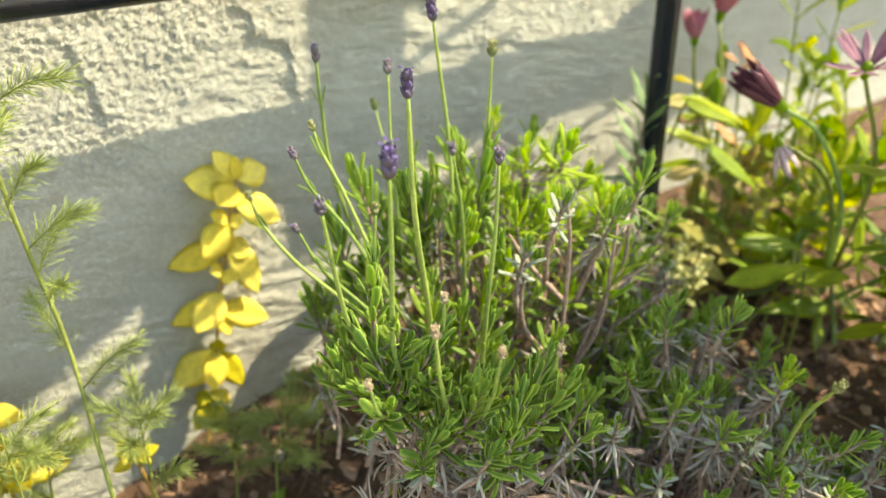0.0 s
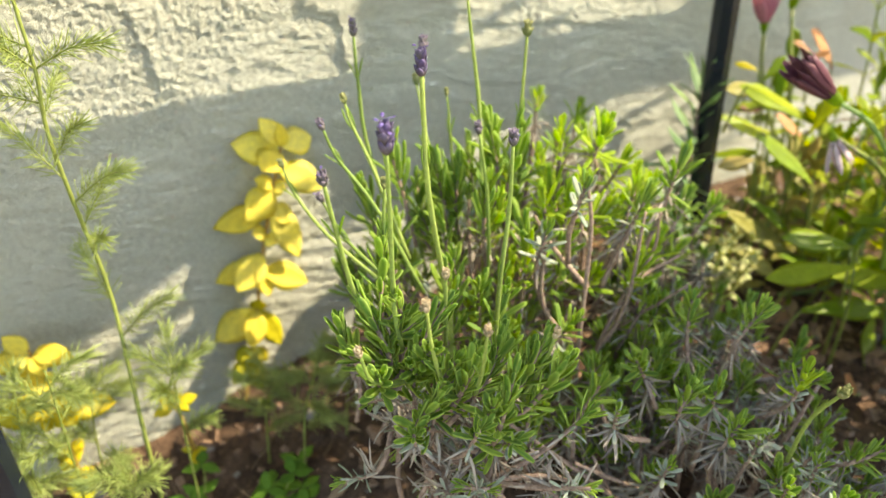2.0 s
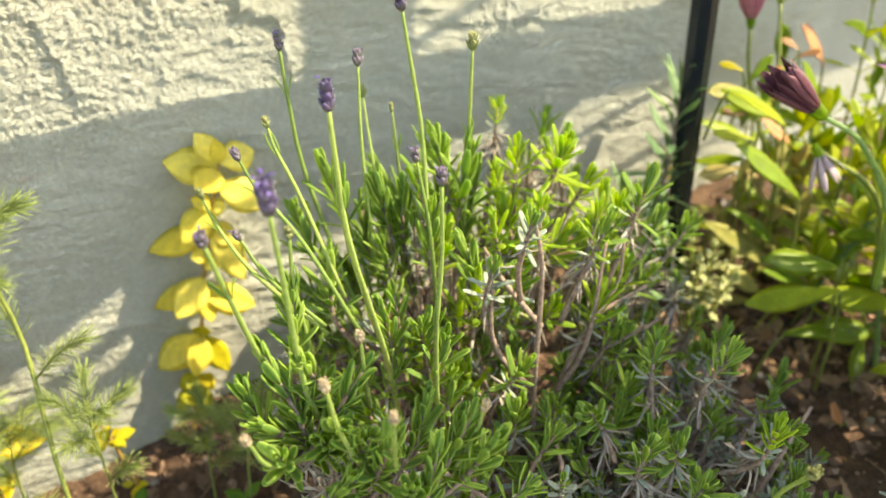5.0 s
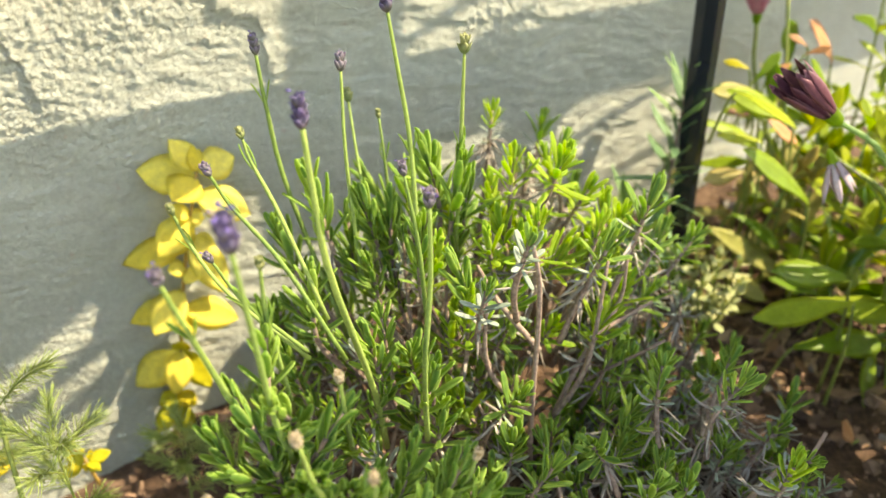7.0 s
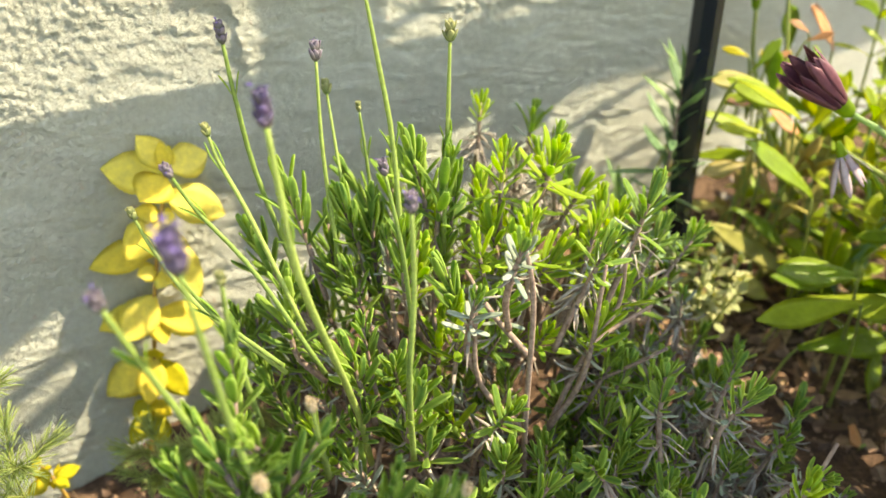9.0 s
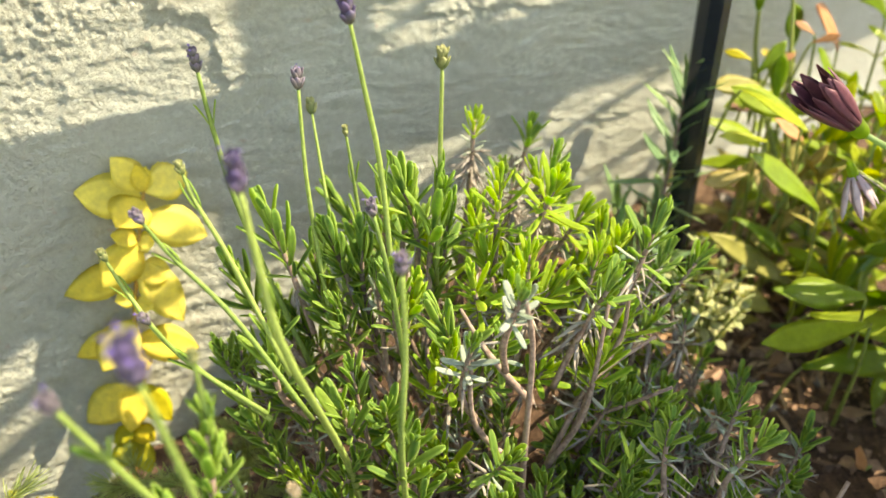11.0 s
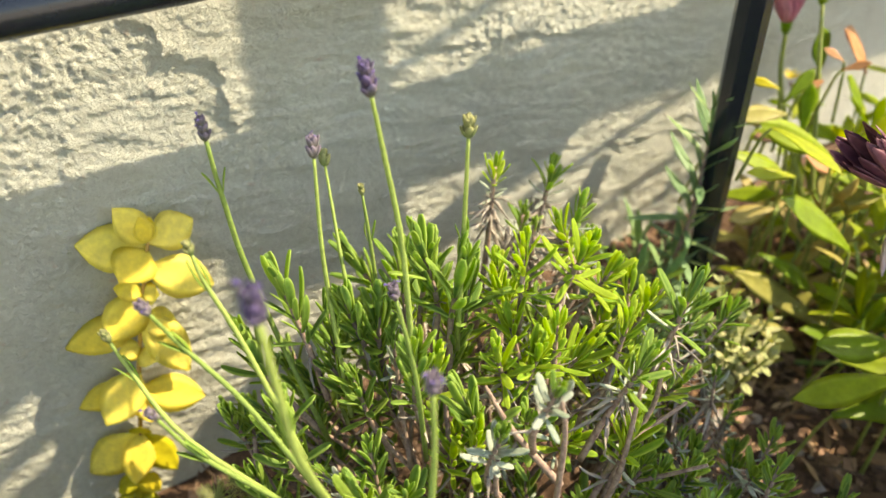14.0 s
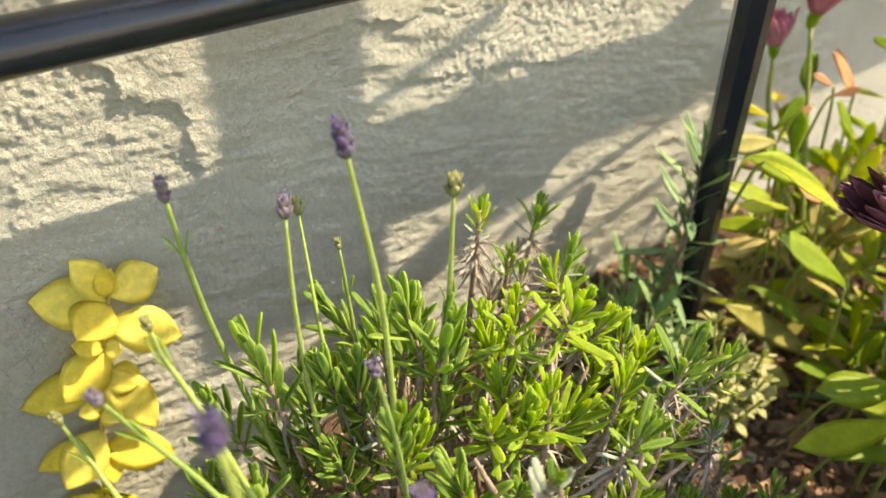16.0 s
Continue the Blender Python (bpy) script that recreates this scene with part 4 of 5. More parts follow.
def low_lavender():
    base = Vector((0.185, 0.470, 0.0))
    rng = lump_rng(303)
    ob = thing("lavender_plant", base, "low sprawling lavender with grey-green and dried silvery leaves", "lavender", "lavender plants in the bed")
    fol = Foliage(ob, base, 220)
    for k in range(16):
        a = rng.rand() * 6.283
        rr = 0.12 * math.sqrt(rng.rand())
        tip = Vector((0.165 + 1.1 * rr * math.cos(a), 0.475 + rr * math.sin(a), 0.10 + 0.05 * rng.rand()))
        line = smooth_line([base + Vector((rng.normal(0, 0.02), rng.normal(0, 0.02), -0.01)), base * 0.5 + tip * 0.5 + Vector((rng.normal(0, 0.02), rng.normal(0, 0.02), 0.0)), tip], 9)
        stalk_part(fol, line, [0.0028, 0.002, 0.0012], WOOD, "woody_stem", 5)
    named = [((0.204, 0.503, 0.205), LAV, 1.0), ((0.215, 0.455, 0.195), LAV_LIME, 0.95), ((0.224, 0.567, 0.165), LAV, 0.9), ((0.099, 0.414, 0.200), LAV_SILVER, 0.9), ((0.150, 0.450, 0.185), LAV, 0.9), ((0.240, 0.480, 0.170), LAV, 0.9), ((0.165, 0.520, 0.200), LAV, 0.95), ((0.190, 0.425, 0.175), LAV_SILVER, 0.9), ((0.120, 0.470, 0.19), LAV, 0.9), ((0.26, 0.43, 0.16), LAV, 0.85)]
    for tip, material, size in named:
        start = Vector(tip) * 0.6 + Vector((0.17, 0.48, 0.08)) * 0.4
        rosette(fol, start, tip, rng, material, size * 1.05, 6, 0.022, 95, 18, grey=0.6, shag=14, forms=LOW_T)
    for k in range(190):
        x, y = (rng.uniform(0.075, 0.30), rng.uniform(0.36, 0.58)) if k < 135 else (rng.uniform(0.13, 0.255), rng.uniform(0.54, 0.66))
        z = 0.165 - 0.35 * abs(x - 0.17) - rng.rand() * 0.07 + 0.05 * value_noise(np.array([x]), np.array([y]), 0.05, 31)[0]
        start = Vector((x, y, max(0.0, z - 0.06))) * 0.82 + Vector((0.17, 0.50, 0.03)) * 0.18
        material = (LAV, LAV, LAV, LAV, LAV_SILVER, LAV_SILVER)[rng.randint(6)]
        rosette(fol, start, (x, y, max(0.035, z)), rng, material, 0.82 + 0.35 * rng.rand(), 5, 0.015, 98, 22, grey=0.6, shag=16, single=False, forms=LOW_T)
    # one closed green bud on a bare stalk
    flower_stalk(fol, [(0.20, 0.42, 0.16), (0.192, 0.400, 0.21), (0.195, 0.388, 0.238)], rng, 0.010, SEPAL, 2, 0.0014, 0.001, None, fat=0.9)
    fol.close()


# ---------------------------------------------------------------- golden oregano
def golden_plant(pts, seed, nodes, size, singles, label, low=0.55, first=0.2):
    pts = [(pts[0][0], pts[0][1], ground_z(pts[0][0], pts[0][1]) - 0.004), *pts[1:]]
    base = Vector(pts[0])
    rng = lump_rng(seed)
    ob = thing("golden_oregano", base, label, "plant", "golden plants by the wall")
    fol = Foliage(ob, base, singles)
    line = smooth_line(pts, 20)
    stem = stalk_part(fol, line, [0.0016, 0.0014, 0.0009], YSTEM, "stem", 6)
    turn = 0.5
    for j in range(nodes):
        s = first + (1 - first) * (j / (nodes - 1)) ** 0.85
        i = min(int(s * 19), 18)
        p = Vector(line[i])
        turn += 1.571 + rng.normal(0, 0.2)
        big = size * (1.0 if j < nodes - 2 else 0.9 if j == nodes - 2 else 0.75) * (0.85 + 0.25 * rng.rand())
        for q in range(2):
            for extra in range(2 + (j % 2)):
                a = turn + q * math.pi + rng.normal(0, 0.2) + (0, 0.9, -1.2)[extra]
                out = Vector((math.cos(a), math.sin(a) * 0.7 - 0.2, 0)).normalized()
                lift = rng.uniform(-0.55, 0.35) + (0.3 if j >= nodes - 2 else 0)
                way = out + Vector((0, 0, lift))
                face = Vector((0.62 + rng.normal(0, 0.2), -0.55, 0.72 + rng.normal(0, 0.15)))
                sz = big * (0.5 if extra == 1 else 0.8 if extra == 2 else 1.0)
                # below the height low, the copy with shade in its colour
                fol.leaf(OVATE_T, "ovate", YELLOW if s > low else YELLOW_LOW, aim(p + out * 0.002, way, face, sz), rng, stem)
    fol.close()


def tall_oregano():
    """The tall stem by the wall, its broad leaves in whorls; each leaf: height on the stem, place of its tip (along, off the wall, height), breadth."""
    knots = [(-0.1752, 0.016, 0.0), (-0.1712, 0.015, -0.0081), (-0.1601, 0.015, 0.0378), (-0.1489, 0.015, 0.0826), (-0.1376, 0.015, 0.1343), (-0.1298, 0.015, 0.164), (-0.1188, 0.015, 0.2014), (-0.1087, 0.015, 0.2329)]
    pts = [on_wall(*k) for k in knots]
    pts[0].z = ground_z(pts[0].x, pts[0].y) - 0.004
    base = pts[0].copy()
    rng = lump_rng(401)
    ob = thing("golden_oregano", base, "golden yellow oregano stem with broad glowing leaves", "plant", "golden plants by the wall")
    fol = Foliage(ob, base, 80)
    line = smooth_line(pts, 40)
    stem = stalk_part(fol, line, [0.0018, 0.0016, 0.0011], YSTEM, "stem", 7)
    upper = [
        (0.232, -0.1212, 0.006, 0.2564, 0.016), (0.232, -0.0767, 0.006, 0.2288, 0.019), (0.229, -0.1473, 0.006, 0.2377, 0.022), (0.226, -0.1315, 0.029, 0.2210, 0.021), (0.219, -0.0796, 0.024, 0.1881, 0.021),
        (0.201, -0.1356, 0.019, 0.2108, 0.011), (0.201, -0.1140, 0.024, 0.1992, 0.011), (0.198, -0.1477, 0.027, 0.1791, 0.021), (0.178, -0.1712, 0.006, 0.1675, 0.018), (0.182, -0.1086, 0.029, 0.1324, 0.020),
        (0.180, -0.1062, 0.019, 0.1659, 0.016), (0.233, -0.1025, 0.011, 0.2468, 0.009), (0.233, -0.1109, 0.023, 0.2548, 0.009),
    ]
    lower = [
        (0.157, -0.1452, 0.024, 0.1644, 0.011), (0.154, -0.1252, 0.029, 0.1529, 0.012), (0.137, -0.1652, 0.029, 0.1171, 0.022), (0.133, -0.1767, 0.006, 0.1139, 0.016), (0.127, -0.1040, 0.029, 0.1030, 0.020),
        (0.125, -0.1403, 0.029, 0.1044, 0.013), (0.089, -0.1856, 0.009, 0.0565, 0.022), (0.089, -0.1626, 0.034, 0.0595, 0.017), (0.085, -0.1354, 0.029, 0.0473, 0.016), (0.083, -0.1490, 0.029, 0.1013, 0.011),
        (0.048, -0.1749, 0.019, 0.0401, 0.012), (0.046, -0.1505, 0.029, 0.0358, 0.012), (0.040, -0.1822, 0.029, 0.0227, 0.013), (0.038, -0.1607, 0.034, 0.0111, 0.013),
    ]
    for z, u, off, tz, broad in upper + lower:
        p = Vector(line[int(np.argmin(np.abs(line[:, 2] - z)))])
        tip = on_wall(u, off, tz)
        way = tip - p
        length = max(way.length, broad * 1.15)
        shape = leaf_shape(length, broad * 1.36, [0.10, 0.58, 0.92, 1.0, 0.88, 0.56, 0.05], FLAT, -0.10 * length, 0.15 * rng.normal(), 11, 0.0005, rng.randint(999))
        face = Vector((0.45 + rng.normal(0, 0.18), -0.72, 0.62 + rng.normal(0, 0.15)))
        # low leaves take the copy that has shade painted into its colour
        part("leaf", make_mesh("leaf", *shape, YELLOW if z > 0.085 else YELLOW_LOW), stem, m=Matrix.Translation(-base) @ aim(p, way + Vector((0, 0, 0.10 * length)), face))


# ---------------------------------------------------------------- feathery plant
def feathery_plant(pts, seed, tufts, label, dense=13):
    pts = [(pts[0][0], pts[0][1], ground_z(pts[0][0], pts[0][1]) - 0.004), *pts[1:]]
    base = Vector(pts[0])
    rng = lump_rng(seed)
    ob = thing("feathery_plant", base, label, "plant", "feathery plants by the wall")
    fol = Foliage(ob, base, 0)
    line = smooth_line(pts, 26)
    stalk_part(fol, line, [0.0016, 0.0013, 0.0008] if dense < 14 else [0.0010, 0.0008, 0.0005], FERN_STEM, "stem", 6)
    for j, (s, length) in enumerate(tufts):
        i = int(s * 24)
        p = line[i]
        a = j * 2.4 + rng.normal(0, 0.3)
        way = np.array([math.cos(a), math.sin(a) * 0.7, rng.uniform(0.1, 0.9)])
        way /= np.linalg.norm(way)
        twig = smooth_line([p, p + way * length * 0.55 + np.array([0, 0, 0.004]), p + way * length], 10)
        st = stalk_part(fol, twig, [0.0006, 0.0003], FERN_STEM, "side_twig", 4)
        whorls(fol, twig, rng, FERN, 0.1, 1.0, int(dense * length / 0.04) + 3, 1.0, 62, 22, FERN_T, "fern", st, False, 7)
    fol.close()


# ---------------------------------------------------------------- upright narrow-leaved plant by the leg
def narrow_plant():
    base = Vector((0.203, 0.785, 0.012))
    rng = lump_rng(505)
    ob = thing("narrow_leaved_plant", base, "upright blue-green plant with narrow pointed leaves beside the bench leg", "plant")
    fol = Foliage(ob, base, 150)
    stems = [
        ([base, (0.226, 0.800, 0.098), (0.2355, 0.800, 0.150), (0.2373, 0.800, 0.200), (0.2372, 0.800, 0.254)], 13), ([base, (0.195, 0.775, 0.07), (0.190, 0.765, 0.135)], 7), ([base, (0.205, 0.770, 0.06), (0.215, 0.765, 0.130)], 7),
        ([base, (0.21, 0.80, 0.06), (0.205, 0.815, 0.130)], 7), ([base, (0.215, 0.78, 0.05), (0.235, 0.775, 0.095)], 6), ([base, (0.20, 0.75, 0.04), (0.205, 0.735, 0.085)], 6), ([base, (0.21, 0.80, 0.05), (0.235, 0.82, 0.105)], 7),
        ([base, (0.20, 0.80, 0.05), (0.19, 0.82, 0.10)], 7), ([base, (0.18, 0.78, 0.05), (0.165, 0.77, 0.105)], 7),
    ]
    for pts, n in stems:
        line = smooth_line(pts, 16)
        stem = stalk_part(fol, line, [0.0022, 0.0018, 0.0010], WOOD, "stem", 6)
        whorls(fol, line, rng, BLUE_GREEN, 0.2, 1.0, int(n * 1.25), 1.2, 88, 30, NARROW_T, "narrow", stem, True, 4)
    fol.close()


# ---------------------------------------------------------------- cape daisies
def petal_set(length, width, bend):
    return [leaf_shape(length * (0.9 + 0.05 * k), width, [0.35, 0.6, 0.85, 1.0, 0.95, 0.7, 0.15], FLAT, bend, 0.15, 7, 0.0, 60 + k) for k in range(3)]


PETAL_T = petal_set(0.030, 0.0058, 0.004)
PETAL_WIDE_T = petal_set(0.028, 0.0115, 0.005)


def daisy_flower(fol, stalk, p, d, rng, material, opened, count=12, size=1.0):
    """Petals round a green cup; opened: degrees by which they stand off the stalk's line."""
    d = Vector(d).normalized()
    side = d.orthogonal().normalized()
    cup = Shape()
    q0 = Vector(p) - fol.base
    tube(cup, [np.array(q0 - d * 0.004), np.array(q0), np.array(q0 + d * 0.007 * size), np.array(q0 + d * 0.011 * size)], [0.0016, 0.0034 * size, 0.0042 * size, 0.0030 * size], 9)
    part("cup", cup.mesh("cup", DAISY_LEAF), stalk, "green flower cup")
    for k in range(count):
        out = side.copy()
        out.rotate(Matrix.Rotation(k * 6.283 / count * (2 if count > 14 else 1) + rng.normal(0, 0.1), 3, d))
        o = radians(opened * (0.75 + 0.5 * rng.rand()))
        fol.leaf(PETAL_WIDE_T if material is PETAL_PINK else PETAL_T, "petal", material, aim(Vector(p) + d * 0.007 * size + out * 0.004 * size, d * math.cos(o) + out * math.sin(o), d * math.sin(o) - out * math.cos(o), size * (0.85 + 0.25 * rng.rand())), rng, stalk, "petal")


def broad_leaf(fol, foot, tip, broad, material, rng):
    """One broad arching leaf from foot to tip, on a thin stalk that rises from the soil."""
    foot, tip = Vector(foot), Vector(tip)
    way = tip - foot
    length = max(way.length, broad * 1.3)
    soil = Vector((foot.x + 0.015, foot.y + 0.012, min(ground_z(foot.x, foot.y), foot.z - 0.01) - 0.004))
    st = stalk_part(fol, smooth_line([soil, soil * 0.4 + foot * 0.6 + Vector((0.006, 0.004, 0)), foot], 8), [0.0016, 0.0011], FERN_STEM, "stem", 5)
    shape = leaf_shape(length, broad, [0.14, 0.30, 0.58, 0.88, 1.0, 0.76, 0.08], FLAT, -0.16 * length, 0.25 * rng.normal(), 12, 0.0012, rng.randint(999))
    face = Vector((0.30 + rng.normal(0, 0.15), -0.55, 0.72))
    part("leaf", make_mesh("leaf", *shape, material), st, m=Matrix.Translation(-fol.base) @ aim(foot, way + Vector((0, 0, 0.16 * length)), face))


def cape_daisy():
    base = Vector((0.40, 0.74, 0.02))
    rng = lump_rng(606)
    ob = thing("cape_daisy", base, "cape daisy with broad green leaves, closed dark purple and pink flowers", "flower plant")
    fol = Foliage(ob, base, 300)
    blooms = [
        ([(0.40, 0.70, 0.10), (0.365, 0.66, 0.20), (0.320, 0.645, 0.268), (0.286, 0.647, 0.290)], (-0.80, -0.05, 0.62), PETAL_DARK, 17, 22, 1.35),
        ([(0.39, 0.88, 0.08), (0.350, 0.94, 0.20), (0.338, 0.945, 0.262)], (-0.15, 0.0, 1.0), PETAL_PINK, 26, 14, 1.15),
        ([(0.37, 0.84, 0.08), (0.365, 0.90, 0.20), (0.362, 0.945, 0.288)], (0.15, 0.0, 1.0), PETAL_PINK, 34, 15, 1.3),
        ([(0.42, 0.72, 0.10), (0.40, 0.68, 0.22), (0.362, 0.672, 0.306)], (-0.2, -0.3, 0.8), PETAL_MAUVE, 66, 17, 1.1),
        ([(0.40, 0.70, 0.10), (0.36, 0.675, 0.21), (0.300, 0.668, 0.256)], (0.3, -0.2, -0.6), PETAL_PALE, 34, 12, 0.8),
    ]
    for pts, d, material, opened, count, size in blooms:
        line = smooth_line(pts, 12)
        st = stalk_part(fol, line, [0.0026, 0.0022, 0.0016], FERN_STEM if material is not PETAL_DARK else BLUE_GREEN, "flower_stalk", 7)
        daisy_flower(fol, st, pts[-1], d, rng, material, opened, count, size)
    # leafy stems
    for k in range(10):
        a = rng.rand() * 6.283
        rr = math.sqrt(rng.rand())
        top = Vector((0.48 + 0.11 * rr * math.cos(a), 0.715 + 0.15 * rr * math.sin(a), 0.265 - 0.11 * rr * rr - 0.11 * rng.rand()))
        foot = base + Vector((rng.normal(0, 0.03), rng.normal(0, 0.05), -0.01))
        line = smooth_line([foot, foot * 0.4 + top * 0.6 + Vector((rng.normal(0, 0.015), rng.normal(0, 0.015), 0)), top], 10)
        stem = stalk_part(fol, line, [0.0028, 0.0018, 0.0012], BLUE_GREEN, "stem", 5)
        whorls(fol, line, rng, DAISY_LEAF, 0.25, 1.0, 5, 0.85 + 0.4 * rng.rand(), 84, 30, LANCE_T, "lance", stem, k % 2 == 0, 2)
    for k in range(13):
        top = Vector((rng.uniform(0.35, 0.52), rng.uniform(0.80, 0.98), rng.uniform(0.09, 0.22)))
        foot = Vector((top.x + rng.normal(0.02, 0.02), top.y + rng.normal(0, 0.02), 0.0))
        line = smooth_line([foot, foot * 0.5 + top * 0.5 + Vector((rng.normal(0, 0.01), 0, 0)), top], 9)
        stem = stalk_part(fol, line, [0.0022, 0.0014, 0.0009], BLUE_GREEN, "stem", 5)
        whorls(fol, line, rng, DAISY_LEAF if k % 4 else DAISY_PALE, 0.2, 1.0, 5, 0.7 + 0.35 * rng.rand(), 82, 30, LANCE_T, "lance", stem, False, 2)
    # tall leafy stems at the back, against the wall
    for k in range(6):
        top = Vector((rng.uniform(0.45, 0.54), rng.uniform(0.86, 0.98), rng.uniform(0.21, 0.315)))
        foot = Vector((top.x + rng.normal(0.01, 0.015), top.y - 0.02 + rng.normal(0, 0.015), 0.0))
        line = smooth_line([foot, foot * 0.5 + top * 0.5 + Vector((rng.normal(0, 0.012), 0, 0)), top], 10)
        stem = stalk_part(fol, line, [0.0024, 0.0015, 0.0010], FERN_STEM, "stem", 5)
        whorls(fol, line, rng, DAISY_LEAF, 0.3, 1.0, 7, 0.6 + 0.3 * rng.rand(), 78, 30, LANCE_T, "lance", stem, False, 2)
    # one small yellow flower on a bare brown twig
    twig = stalk_part(fol, smooth_line([(0.46, 0.98, 0.03), (0.425, 0.99, 0.12), (0.395, 1.005, 0.17), (0.386, 1.008, 0.186)], 10), [0.0022, 0.0016, 0.0012], WOOD, "twig", 6)
    stalk_part(fol, smooth_line([(0.425, 0.99, 0.12), (0.46, 0.97, 0.15), (0.50, 0.96, 0.155)], 8), [0.0016, 0.0012], WOOD, "twig", 6)
    for k in range(16):
        a = k * 2.4
        fol.left = max(fol.left, 1)
        fol.leaf(PETAL_T, "yellow_petal", YELLOW, aim((0.386, 1.008, 0.188), (math.cos(a), math.sin(a), 0.3 + 0.5 * rng.rand()), (0, 0, 1), 0.38), rng, twig, "petal")
    for k in range(9):
        a = k * 2.4
        fol.leaf(LANCE_T, "lance", DAISY_LEAF, aim(Vector((0.395, 1.0, 0.165 - 0.006 * k)), (math.cos(a), math.sin(a), 0.2), (0, -0.4, 1), 0.45 + 0.2 * rng.rand()), rng, twig)
    # yellowing leaves low by the bench leg
    for k in range(14):
        p = Vector((rng.uniform(0.25, 0.40), rng.uniform(0.68, 0.92), rng.uniform(0.03, 0.095)))
        a = rng.rand() * 6.283
        st = stalk_part(fol, smooth_line([(p.x + rng.normal(0, 0.01), p.y + rng.normal(0, 0.01), 0.0), p - Vector((0, 0, 0.01)), p], 6), [0.0013, 0.0009], FERN_STEM, "stem", 5)
        fol.leaf(LANCE_T, "lance", (DAISY_PALE, DAISY_LEAF, DAISY_PALE, DRY_LEAF)[k % 4], aim(p, (math.cos(a), math.sin(a) * 0.8 - 0.2, rng.uniform(-0.3, 0.4)), (0.35, -0.35, 0.85), 0.5 + 0.45 * rng.rand()), rng, st)
    # broad leaves that stand out singly, the back row and then the front row
    back_row = [
        ((0.338, 0.810, 0.212), (0.271, 0.790, 0.248), 0.022, DAISY_LEAF),
        ((0.323, 0.870, 0.219), (0.279, 0.850, 0.224), 0.018, DAISY_PALE),
        ((0.335, 0.880, 0.196), (0.300, 0.860, 0.200), 0.013, DRY_LEAF),
        ((0.366, 0.850, 0.173), (0.328, 0.830, 0.205), 0.021, DAISY_ORANGE),
        ((0.339, 0.750, 0.169), (0.273, 0.730, 0.224), 0.028, DAISY_LEAF),
        ((0.314, 0.810, 0.197), (0.270, 0.790, 0.208), 0.012, DAISY_LEAF),
        ((0.306, 0.810, 0.169), (0.267, 0.790, 0.165), 0.017, DAISY_PALE),
    ]
    front_row = [
        ((0.376, 0.790, 0.052), (0.277, 0.770, 0.125), 0.023, DAISY_PALE),
        ((0.290, 0.770, 0.087), (0.327, 0.750, 0.068), 0.024, DAISY_PALE),
        ((0.345, 0.670, 0.152), (0.280, 0.650, 0.165), 0.025, DAISY_LEAF),
        ((0.341, 0.650, 0.145), (0.267, 0.630, 0.137), 0.022, DAISY_LEAF),
        ((0.429, 0.960, 0.214), (0.393, 0.940, 0.261), 0.037, DAISY_ORANGE),
        ((0.407, 0.910, 0.200), (0.380, 0.890, 0.240), 0.023, DAISY_LEAF),
        ((0.385, 0.960, 0.214), (0.373, 0.940, 0.261), 0.027, DAISY_LEAF),
        ((0.393, 0.970, 0.210), (0.372, 0.950, 0.189), 0.027, DAISY_LEAF),
        ((0.359, 0.617, 0.034), (0.343, 0.611, 0.060), 0.016, DAISY_ORANGE),
    ]
    for foot, tip, broad, material in back_row + front_row:
        broad_leaf(fol, foot, tip, broad, material, rng)
